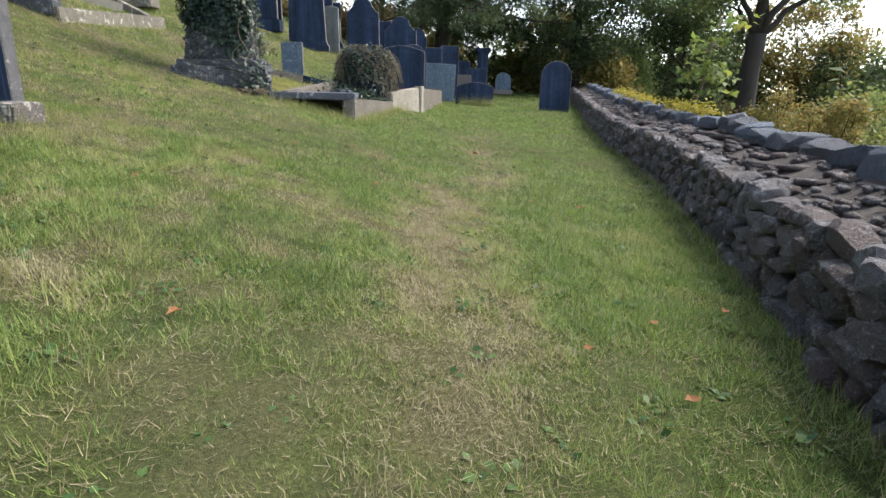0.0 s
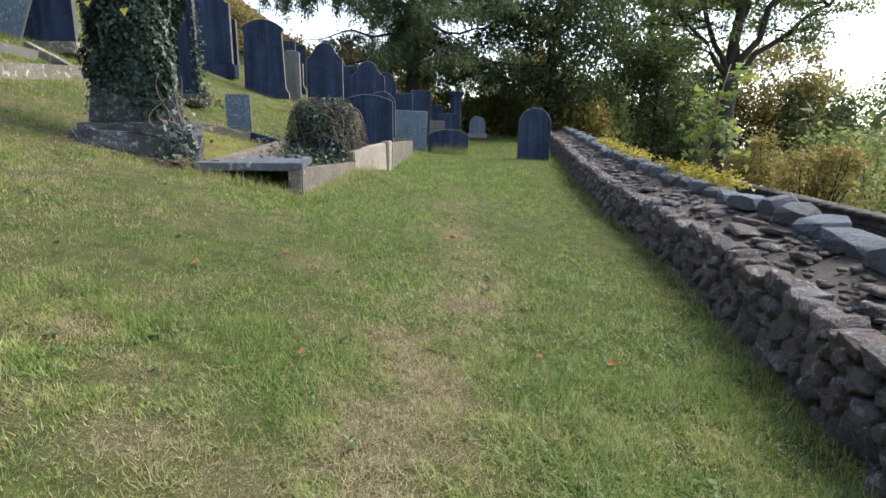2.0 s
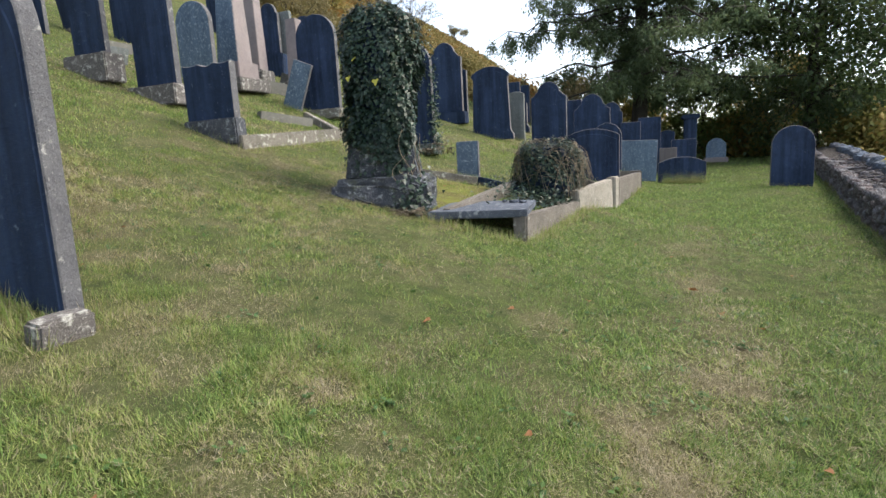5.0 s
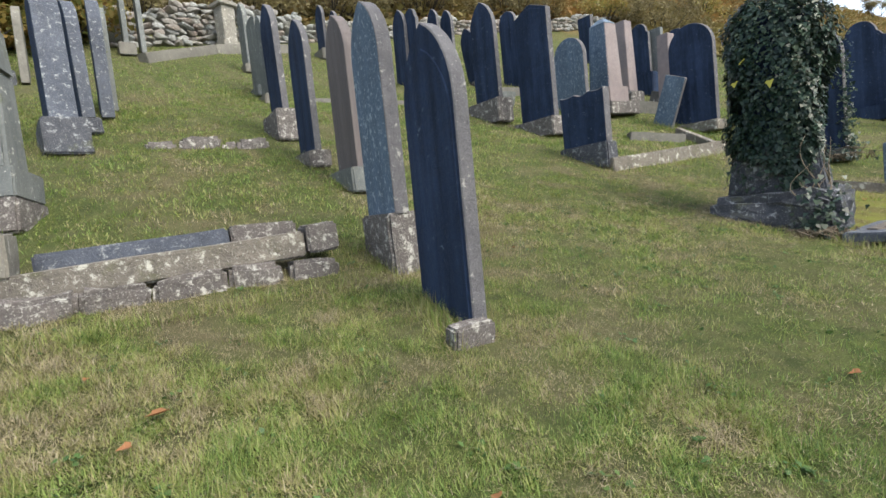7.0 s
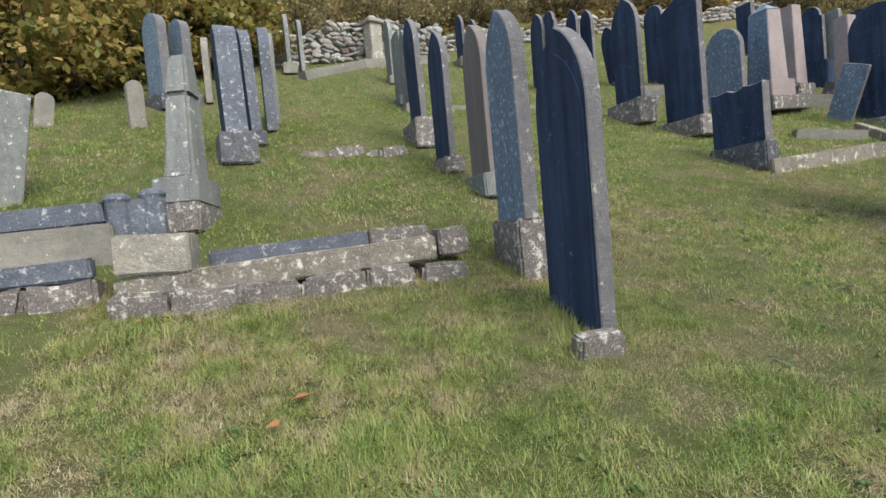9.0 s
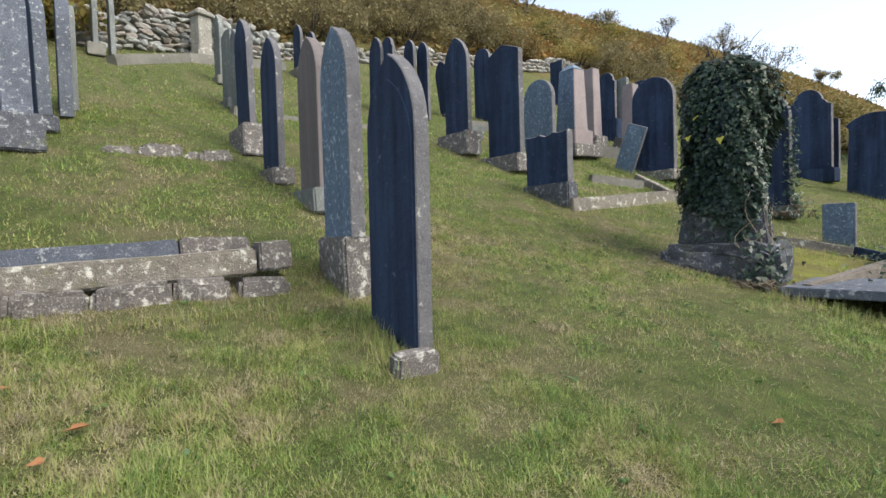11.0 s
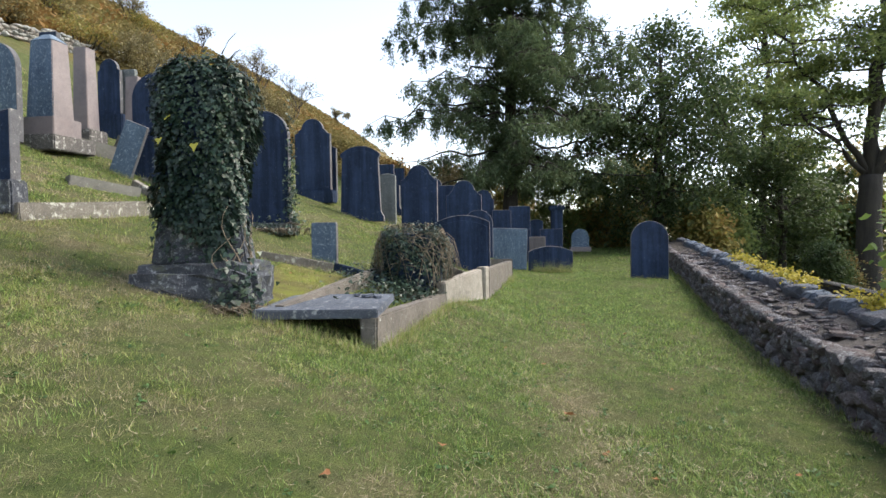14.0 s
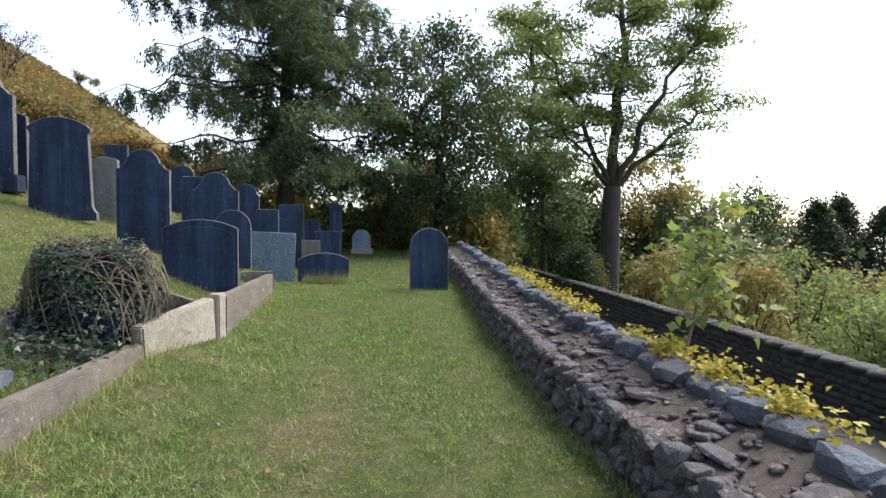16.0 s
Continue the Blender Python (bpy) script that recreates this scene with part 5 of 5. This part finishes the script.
def sycamore(x, y, z):
    """A tall tree: low fork, one leader, long level boughs that carry flat shelves of leaves."""
    rng = random.Random(43)
    st = thing("sycamore", pose(x, y, z), "large spreading tree with dark forked trunk and open sunlit crown", "tree", "trees beyond the graves")
    V, F, cents, rad = [], [], [], []
    limb(V, F, (0, 0, -0.3), (0.1, 0, 6.4), 0.56, 0.44, rng, 0, 8, 10, 0.008)
    leaders = []
    for tip, r in (((1.2, 0.2, 20.5), 0.30), ((5.6, -1.0, 16.0), 0.20), ((7.8, 0.8, 11.4), 0.17), ((-4.0, 1.2, 14.6), 0.16), ((3.0, 2.8, 17.2), 0.18), ((-4.4, -0.8, 9.8), 0.14)):
        leaders.append(limb(V, F, (0.1, 0, 6.2), tip, r, 0.03, rng, 0.07, 11, 7, 0.022))
    for i in range(112):
        ld = leaders[0] if i % 3 == 0 else leaders[1 + i % 5]
        at = rng.randrange(3, len(ld))
        s0 = ld[at]
        a = i * 2.39996 + rng.uniform(-0.6, 0.6)
        reach = (4.6 if ld is leaders[0] else 3.1) * (1 - 0.45 * (s0.z - 6) / 13) * rng.uniform(0.55, 1.1)
        tip = s0 + Vector((math.cos(a) * reach, math.sin(a) * reach, reach * rng.uniform(-0.06, 0.34)))
        pts = limb(V, F, s0, tip, 0.055, 0.012, rng, 0.05, 6, 5, 0.04)
        side = Vector((-math.sin(a), math.cos(a), 0))
        for p in pts[2:]:
            for q in range(3):
                e = p + side * rng.uniform(-1, 1) * 0.9 + Vector((0, 0, rng.uniform(-0.2, 0.4)))
                limb(V, F, p, e, 0.018, 0.005, rng, 0.04, 2, 3)
                if noise.noise(e * Vector((0.42, 0.42, 0.8)).length * 0.5) > -0.12:
                    cents.append(tuple(e))
                    rad.append(rng.uniform(0.5, 0.95))
    mesh_object("trunk", V, F, M_BARK, st, True)
    leaf_cloud("crown", cents, rad, 36, 0.18, M_ASH, st, 43, 0.4)
    return st


def larch(x, y, h, spread, label, seed, low=2.6):
    """A conifer with long drooping boughs and hanging twigs."""
    rng = random.Random(seed)
    z = g(x, y)
    st = thing("larch", pose(x, y, z), label, "tree", "trees beyond the graves")
    V, F = [], []
    limb(V, F, (0, 0, -0.3), (0.25, 0, h), 0.36, 0.05, rng, 0, 12, 10, 0.004)
    cents, rad = [], []
    k = low
    while k < h - 0.4:
        f = (k - low) / (h - low)
        L = spread * (1 - 0.75 * f) * rng.uniform(0.65, 1.1)
        a = rng.uniform(0, 6.28)
        tip = Vector((math.cos(a) * L, math.sin(a) * L, k - 0.10 * L + 0.5 * f))
        s = Vector((0.25 * k / h, 0, k))
        pts = limb(V, F, s, tip, 0.075 * (1 - 0.6 * f), 0.012, rng, 0.05, 8, 5)
        for p in pts[1:]:
            for q in range(4):
                side = Vector((-math.sin(a), math.cos(a), 0)) * rng.uniform(-0.9, 0.9) * (0.4 + 0.12 * L)
                e = p + side + Vector((0, 0, -rng.uniform(0.1, 0.75)))
                limb(V, F, p, e, 0.014, 0.004, rng, 0.06, 2, 3)
                for w in (0.35, 0.7, 1.0):
                    cents.append(tuple(p.lerp(e, w) + Vector((0, 0, -0.08))))
                    rad.append(0.17)
        k += rng.uniform(0.08, 0.18)
    mesh_object("trunk", V, F, M_BARK, st, True)
    leaf_cloud("foliage", cents, rad, 22, 0.17, M_LARCH, st, seed, 1.2, ((0, 0), (0.16, 0.5), (0, 1.0), (-0.16, 0.5)))
    return st


def shrub(name, x, y, z, rx, ry, rz, clusters, per, leaf, material, label, seed, stems=14, cl=0.35, group="shrubs", shell=0.3):
    rng = random.Random(seed)
    st = thing(name, pose(x, y, z), label, "shrub", group)
    V, F, cents, rad = [], [], [], []
    for i in range(clusters):
        while True:
            q = Vector((rng.uniform(-1, 1), rng.uniform(-1, 1), rng.uniform(0, 1)))
            if shell < q.length < 1:
                break
        t = Vector((q.x * rx, q.y * ry, q.z * rz))
        if noise.noise((t + Vector((x, y, z))) * 0.9) < -0.25:
            continue
        cents.append(tuple(t))
        rad.append(cl * rng.uniform(0.6, 1.4))
        if i < stems * 4:
            limb(V, F, (t.x * 0.25, t.y * 0.25, -0.3), t, 0.02 + 0.006 * rz, 0.005, rng, 0.04, 4, 4)
    tagged(mesh_object("stem_tangle", V, F, M_BARK, st, True), kind="stuff")
    leaf_cloud("leaves", cents, rad, per, leaf, material, st, seed, 0.8)
    return st


def bare_tree(x, y, h, spread, label, seed, leaves=0):
    rng = random.Random(seed)
    st = thing("hawthorn", pose(x, y, g(x, y)), label, "tree", "small trees on the hillside")
    V, F, cents = [], [], []

    def grow(p, d, L, r, depth):
        e = p + d * L
        limb(V, F, p, e, r, r * 0.6, rng, 0.03, 3, 4 if depth else 6)
        if depth >= 4:
            cents.append(tuple(e))
            return
        for i in range(3):
            nd = (d + Vector((rng.uniform(-1, 1), rng.uniform(-1, 1), rng.uniform(-0.3, 0.7))) * spread).normalized()
            grow(e, nd, L * rng.uniform(0.6, 0.85), r * 0.58, depth + 1)

    for q in range(3):
        grow(Vector((0, 0, -0.2)), Vector((rng.uniform(-0.5, 0.5), rng.uniform(-0.5, 0.5), 1)).normalized(), h * 0.2, 0.03 + 0.006 * h, 0)
    mesh_object("trunk", V, F, M_BARK, st, True)
    if leaves:
        leaf_cloud("leaves", cents, [0.35] * len(cents), leaves, 0.13, M_SCRUB, st, seed)


larch(-0.15, 27.0, 19.0, 7.0, "tall larch with drooping green boughs beyond the graves", 41)
broadleaf("dark_tree", (6.3, 27.5, 0.6), (6.4, 27.5, 8.6), 0.30, (6.2, 27.5, 5.6), (3.6, 3.6, 4.6), 22, 350, 130, 0.17, 0.75, M_OAK, "dense dark-leaved broad tree behind the graveyard", 42, shell=0.35)
sycamore(16.1, 30.0, -2.5)
broadleaf("pine", (15.8, 40.0, -1.5), (16.2, 40.0, 16.0), 0.28, (16.2, 40.0, 10.5), (3.4, 3.4, 7.0), 20, 170, 100, 0.26, 0.9, M_ASH, "tall slim tree with ivy-clad trunk and feathery crown", 44, shell=0.2, flat=0.5)
broadleaf("holly", (15.2, 36.0, -2.4), (15.2, 36.0, 6.5), 0.25, (14.6, 36.0, 3.4), (3.4, 3.0, 3.6), 14, 240, 100, 0.2, 0.8, M_OAK, "dark green rounded tree beyond the lane", 45, shell=0.3)
broadleaf("ash_tree", (26.0, 42.0, -5.5), (26.0, 42.0, 3.5), 0.3, (26.0, 42.0, 3.4), (5.0, 4.0, 4.6), 16, 190, 90, 0.28, 0.95, M_AUTUMN, "mixed autumn tree on the slope below the lane", 46, shell=0.3)
# dark undergrowth closing the graveyard
for i, (sx, sy, rx, rz, mm) in enumerate(((-7.5, 31, 2.6, 1.5, M_FERN), (-3.6, 32, 2.8, 3.0, M_SCRUB), (-1.0, 33, 2.5, 2.8, M_AUTUMN), (2.2, 30, 2.3, 4.2, M_ASH), (4.3, 29.5, 1.8, 2.0, M_AUTUMN), (8.6, 28.0, 1.7, 3.0, M_ASH), (7.4, 25.2, 0.9, 1.9, M_AUTUMN), (-11.5, 33, 3.0, 1.5, M_FERN))):
    shrub("bush", sx, sy, g(sx, sy) - 0.1, rx, rx * 0.7, rz, 150, 70, 0.19, mm, "dark tangled undergrowth below the trees" if mm is M_OAK else "thin autumn-tinted bush below the trees", 60 + i, cl=0.5)
# beyond the lane
for i, (sx, sy, sz, rx, rz, mm, lab) in enumerate((
    (10.2, 9.5, -1.3, 1.2, 1.5, M_AUTUMN, "brown-green autumn shrub behind the lane wall"),
    (11.6, 12.5, -1.4, 1.5, 2.0, M_ASH, "yellow-green shrub behind the lane wall"),
    (10.9, 15.6, -1.3, 1.2, 1.9, M_AUTUMN, "orange-tinted shrub behind the lane wall"),
    (13.5, 16.5, -2.0, 1.8, 2.6, M_ASH, "yellow-green shrub behind the lane wall"),
    (12.2, 20.5, -1.4, 1.3, 2.0, M_AUTUMN, "orange-tinted shrub behind the lane wall"),
    (12.3, 26.0, -0.8, 0.8, 1.4, M_OAK, "rounded dark green bush behind the lane wall"),
    (13.3, 27.0, -0.9, 0.6, 1.1, M_FERN, "rusty brown bush behind the lane wall"),
    (16.5, 22.0, -2.6, 2.2, 2.8, M_AUTUMN, "mixed autumn shrub on the slope"),
    (18.5, 17.0, -3.2, 2.4, 3.0, M_ASH, "yellow-green shrub on the slope"),
    (20.5, 26.0, -3.6, 2.8, 3.6, M_AUTUMN, "mixed autumn shrub on the slope"),
    (15.0, 12.0, -2.4, 2.0, 2.4, M_AUTUMN, "brown-green autumn shrub on the slope"),
    (17.0, 8.0, -3.0, 2.2, 2.6, M_ASH, "yellow-green shrub on the slope"))):
    shrub("shrub", sx, sy, sz, rx, rx, rz * 1.25, 120, 80, 0.10, mm, lab, 80 + i, cl=0.32)


def yew(x, y, z, r, h, seed):
    rng = random.Random(seed)
    st = thing("yew", pose(x, y, z), "dark conical evergreen tree far down the slope", "tree", "far evergreens")
    V, F = [], []
    limb(V, F, (0, 0, 0), (0, 0, h * 0.9), 0.3, 0.05, rng, 0, 6, 6)
    mesh_object("trunk", V, F, M_BARK, st, True)
    cents, rad = [], []
    for i in range(300):
        f = rng.random() ** 1.3
        a = rng.uniform(0, 6.28)
        rr = r * (1 - f) ** 0.6 * rng.uniform(0.55, 1.05)
        cents.append((rr * math.cos(a), rr * math.sin(a), h * (0.06 + 0.94 * f)))
        rad.append(0.45)
    leaf_cloud("foliage", cents, rad, 70, 0.20, M_YEW, st, seed, 1.4)


yew(35.0, 34.5, -5.8, 3.0, 9.3, 101)
yew(37.6, 35.0, -6.0, 2.8, 9.9, 102)
yew(40.5, 34.0, -6.2, 3.4, 9.2, 103)
yew(30.5, 40.0, -5.5, 2.2, 8.0, 104)

# hillside scrub and skyline trees
bare_tree(-21.6, 46.7, 7.5, 0.75, "bare grey twiggy tree on the hillside", 111, 2)
bare_tree(-18.6, 47.0, 7.0, 0.8, "bare grey twiggy tree on the hillside", 112, 2)
bare_tree(-35.6, 38.7, 6.5, 0.7, "small thinly leaved tree on the skyline", 113, 5)
bare_tree(-30.8, 44.0, 4.0, 0.6, "small thinly leaved tree on the skyline", 114, 6)
bare_tree(-31.0, 54.0, 5.5, 0.6, "small thinly leaved tree on the skyline", 115, 3)
bare_tree(-25.4, 54.0, 7.0, 0.7, "small thinly leaved tree on the skyline", 116, 3)
bare_tree(-27.0, 86.0, 5.0, 0.5, "small dark tree on the skyline", 117, 14)
# trees beyond the lane, filling the valley side
for i, (tx, ty, tz, th, tr, mm) in enumerate(((13.0, 46, -1.5, 6, 3.4, M_OAK), (20.5, 48, -3.5, 9, 4.5, M_ASH), (27, 56, -6, 10, 5.0, M_OAK), (33, 48, -7, 9, 4.5, M_ASH), (8.0, 42, 0.5, 6, 3.0, M_AUTUMN), (40, 58, -9, 10, 5.5, M_AUTUMN), (24, 33, -5.2, 6.5, 3.4, M_ASH), (33, 36, -7, 7, 3.2, M_AUTUMN), (29, 26, -6, 6.0, 3.2, M_AUTUMN), (19.5, 42, -2.6, 8, 3.4, M_OAK), (28, 40, -5.0, 9.2, 3.8, M_OAK), (33, 44, -5.6, 11, 3.4, M_ASH), (41, 46, -7.4, 13.5, 3.2, M_OAK), (47, 50, -8.5, 12.5, 4.6, M_AUTUMN))):
    broadleaf("valley_tree", (tx, ty, tz), (tx, ty, tz + th * 0.8), 0.22, (tx, ty, tz + th * 0.55), (tr, tr, th * 0.48), 10, 150, 70, 0.34, 1.0, mm, "leafy autumn tree beyond the lane" if mm is not M_OAK else "dark green leafy tree behind the graveyard", 200 + i, shell=0.3)
for i, (sx, sy, rx, rz, mm) in enumerate(((-14.8, -2.6, 2.2, 3.6, M_AUTUMN), (-16.5, -0.6, 2.4, 4.2, M_AUTUMN), (-17.0, -4.0, 2.8, 4.6, M_AUTUMN), (-13.0, -5.0, 2.2, 3.2, M_AUTUMN), (-18.6, 1.4, 2.2, 3.6, M_AUTUMN), (-21.5, 4.0, 2.4, 3.0, M_SCRUB), (-22.5, 8.0, 2.4, 2.6, M_SCRUB), (-23.0, 12.0, 2.6, 2.8, M_SCRUB), (-23.5, 17.0, 2.8, 2.8, M_SCRUB), (-22.8, 22.0, 2.6, 2.4, M_SCRUB), (-19.5, 30.0, 3.0, 2.4, M_SCRUB), (-15.5, 34.0, 2.6, 2.4, M_SCRUB), (-27.0, 14.0, 3.0, 3.0, M_SCRUB), (-26.5, 22.0, 3.0, 2.6, M_SCRUB))):
    shrub("scrub", sx, sy, g(sx, sy) - 0.1, rx, rx, rz, 130, 90, 0.20 if mm is M_AUTUMN else 0.13, mm, "autumn-leaved thicket at the top of the graveyard" if mm is M_AUTUMN else "brown tangled scrub on the hillside", 130 + i, cl=0.45, group="scrub on the hill")


sk = random.Random(91)
for i in range(14):
    sx, sy = sk.uniform(-31, -19), sk.uniform(14, 50)
    mm = sk.choice((M_SCRUB, M_FERN, M_AUTUMN))
    shrub("scrub", sx, sy, g(sx, sy) - 0.1, 1.5, 1.5, sk.uniform(1.2, 2.4), 60, 60, 0.13, mm, "low autumn-brown bush on the bracken hillside", 300 + i, cl=0.4, group="scrub on the hill")


# ---- bracken over the hill, far woods ----
def bracken():
    rng = np.random.default_rng(55)
    n = 110000
    x, y = rng.uniform(-75, -21.5, n), rng.uniform(-25, 95, n)
    keep = rng.uniform(0, 1, n) < np.clip(2.2 - np.abs(x + 21) / 30, 0.25, 1)
    x, y = x[keep], y[keep]
    ex, ey = rng.uniform(-24, -7, 26000), rng.uniform(27, 70, 26000)
    x, y = np.concatenate([x, ex]), np.concatenate([y, ey])
    pts = np.stack([x, y, land(x, y) + rng.uniform(0.0, 0.55, len(x))], 1)
    nor = rng.normal(0, 0.7, (len(x), 3)) + np.array([0.3, -0.1, 0.8])
    ob = leaf_mesh("bracken", pts, nor, rng.uniform(0.2, 0.6, len(x)), ((0, 0), (0.3, 0.35), (0, 1.0), (-0.3, 0.35)), M_FERN, None, 56, 1.5)
    tagged(ob, "rusty autumn bracken covering the hillside", "bracken", kind="stuff")


bracken()


def far_woods():
    rng = np.random.default_rng(66)
    cents, rad = [], []
    for i in range(700):
        a = rng.uniform(0.05, 2.0)
        d = rng.uniform(42, 260)
        x, y = d * math.sin(a), d * math.cos(a)
        if x < wall_x(y) + 14:
            continue
        out = x - float(wall_x(y)) - 6.0
        z = float(road_z(y)) - 0.10 * out - 9 * (1 - math.exp(-out / 45))
        for k in range(3):
            cents.append((x + rng.normal(0, 2), y + rng.normal(0, 2), z + rng.uniform(0.5, 7.0)))
            rad.append(rng.uniform(1.5, 3.0))
    ob = leaf_cloud("far_woods", cents, rad, 34, 0.85, M_FAR, None, 67, 0.9)
    tagged(ob, "hazy green woods in the valley beyond the lane", "woods", kind="stuff")


far_woods()


# ---- vines on the wall, sapling, fallen leaves ----
MAPLE = ((0, 0), (0.28, -0.05), (0.55, 0.25), (0.30, 0.45), (0.0, 1.0), (-0.30, 0.45), (-0.55, 0.25), (-0.28, -0.05))


def vine(y0, y1, n, seed):
    st = thing("creeper", pose(0, 0, 0), "yellow-leaved creeper trailing over the wall's coping", "creeper", "creepers on the wall")
    rng = np.random.default_rng(seed)
    y = rng.uniform(y0, y1, n)
    y = y + 0.16 * np.sin(y * 9)
    x = wall_x(y) + 0.86 + rng.normal(0, 0.08, n)
    z = land(wall_x(y), y) + WALL_H + 0.25 + np.abs(rng.normal(0, 0.07, n))
    nor = rng.normal(0, 0.5, (n, 3)) + np.array([-0.4, -0.5, 0.8])
    tagged(leaf_mesh("leaves", np.stack([x, y, z], 1), nor, rng.uniform(0.022, 0.055, n), MAPLE, M_VINE, st, seed), kind="stuff")
    V, F = [], []
    for k in range(5):
        yy = np.linspace(y0, y1, 9)
        tube(V, F, [(float(wall_x(q)) + 0.84 + 0.05 * math.sin(q * 7 + k), q, g(float(wall_x(q)), q) + WALL_H + 0.23 + 0.05 * math.sin(q * 5 + 2 * k)) for q in yy], [0.005] * 9, 4)
    tagged(mesh_object("stem_tangle", V, F, M_STEM, st, True), kind="stuff")


vine(12.6, 15.2, 900, 71)
vine(10.4, 12.3, 760, 72)
vine(7.9, 9.3, 520, 73)
vine(6.9, 7.8, 260, 74)


def sapling():
    x, y = 3.74, 8.9
    z = float(road_z(y))
    st = thing("sapling", pose(x, y, z), "slender sapling with broad yellow-green leaves beside the wall", "sapling")
    rng = random.Random(12)
    V, F, cents = [], [], []
    limb(V, F, (0, 0, 0), (0.6, 0.2, 3.2), 0.03, 0.008, rng, 0, 6, 6, 0.02)
    for i in range(26):
        h = rng.uniform(1.9, 3.1)
        a = rng.uniform(0, 6.28)
        L = rng.uniform(0.15, 0.42) * (1.2 - 0.3 * (h - 1.9))
        q = Vector((0.6 * h / 3.2, 0.2 * h / 3.2, h))
        e = q + Vector((math.cos(a) * L, math.sin(a) * L, 0.1))
        limb(V, F, q, e, 0.010, 0.003, rng, 0.05, 3, 4)
        cents += [tuple(e), tuple(q.lerp(e, 0.6))]
    tagged(mesh_object("twig_tangle", V, F, M_STEM, st, True), kind="stuff")
    leaf_cloud("leaves", cents, [0.2] * len(cents), 5, 0.10, M_SAP, st, 13, 0.6, MAPLE)
    return st


sapling()


def fallen_leaf(x, y, s, seed, up=0.035):
    rng = random.Random(seed)
    bm = bmesh.new()
    vs = [bm.verts.new((px * s, (py - 0.4) * s, 0.22 * s * abs(px) + rng.uniform(0, 0.1) * s)) for px, py in MAPLE]
    c = bm.verts.new((0, 0, 0))
    for i in range(len(vs)):
        bm.faces.new((c, vs[i], vs[(i + 1) % len(vs)]))
    ob = part("fallen_leaf", bm, M_FALLEN, None)
    ob.matrix_world = pose(x, y, g(x, y) + up, rng.uniform(-15, 15), rng.uniform(-15, 15), rng.uniform(0, 360))
    tagged(ob, "dry reddish-brown leaf lying on the grass", "leaf", "fallen leaves")


fallen_leaf(0.42, 6.93, 0.10, 1)
fallen_leaf(-2.75, 1.87, 0.10, 2)
fallen_leaf(0.76, 1.42, 0.05, 3)
fl = random.Random(77)
for i in range(46):
    fallen_leaf(fl.uniform(-4.5, 2.0), fl.uniform(0.8, 11), fl.uniform(0.03, 0.06), 10 + i)


def weeds():
    """Rosettes of broad green weed leaves in the turf."""
    rng = np.random.default_rng(88)
    c = np.stack([rng.uniform(-4.5, 2.2, 420), rng.uniform(0.6, 10, 420)], 1)
    c = c[c[:, 0] < wall_x(c[:, 1]) - 0.1]
    k = 9
    x, y = np.repeat(c[:, 0], k) + rng.normal(0, 0.03, len(c) * k), np.repeat(c[:, 1], k) + rng.normal(0, 0.03, len(c) * k)
    pts = np.stack([x, y, land(x, y) + 0.015], 1)
    nor = rng.normal(0, 0.5, (len(x), 3)) + np.array([0, 0, 1.0])
    ob = leaf_mesh("weeds", pts, nor, rng.uniform(0.02, 0.042, len(x)), LEAF, M_WEED, None, 89, 0.9)
    tagged(ob, "low dark green broad-leaved weeds in the turf", "weeds", kind="stuff")


weeds()


def base_tufts():
    """Longer grass left standing round the stones."""
    rng = np.random.default_rng(99)
    X, Y, L = [], [], []
    for x, y, w, th, rz in TUFTS:
        n = int(420 if y < 19 and x > -10 else 160)
        u = rng.uniform(-0.6, 0.6, n) * w
        v = np.where(rng.uniform(0, 1, n) < 0.6, -1, 1) * (th / 2 + np.abs(rng.normal(0.04, 0.05, n)))
        c, s = math.cos(radians(rz)), math.sin(radians(rz))
        X.append(x + u * c - v * s)
        Y.append(y + u * s + v * c)
        L.append(rng.uniform(0.06, 0.17, n))
    for (ax, ay), (bx, by), n, l in (((-1.18, 7.4), (-0.88, 10.3), 1300, 0.14), ((-0.88, 10.3), (-0.0, 15.6), 1500, 0.15), ((-3.9, 0.5), (-3.78, 3.3), 1100, 0.13), ((0.5, 18.0), (1.6, 18.0), 900, 0.34), ((-5.3, 8.2), (-5.3, 11.2), 700, 0.13), ((-2.4, 7.35), (-1.2, 7.3), 700, 0.13), ((-4.0, -1.2), (-4.0, 0.3), 600, 0.12), ((-3.3, 3.5), (-2.55, 3.3), 900, 0.12)):
        f = rng.uniform(0, 1, n)
        X.append(ax + (bx - ax) * f + np.abs(rng.normal(0, 0.06, n)))
        Y.append(ay + (by - ay) * f + rng.normal(0, 0.05, n))
        L.append(l * rng.uniform(0.5, 1.3, n))
    yy = rng.uniform(0.3, 18, 9000)
    X.append(wall_x(yy) - np.abs(rng.normal(0, 0.07, 9000)) + 0.04)
    Y.append(yy)
    L.append(rng.uniform(0.04, 0.13, 9000))
    x, y, ln = np.concatenate(X), np.concatenate(Y), np.concatenate(L)
    n = len(x)
    ob = blade_mesh("long_grass", x, y, land(x, y) - 0.01, ln, rng.uniform(0.004, 0.008, n), rng.uniform(0.15, 1.2, n), rng.uniform(0, 6.28, n), 98, np.clip(rng.normal(0.42, 0.28, n), 0, 1), M_GRASS)
    tagged(ob, "longer uncut grass round the gravestones and walls", "grass", kind="stuff")


base_tufts()
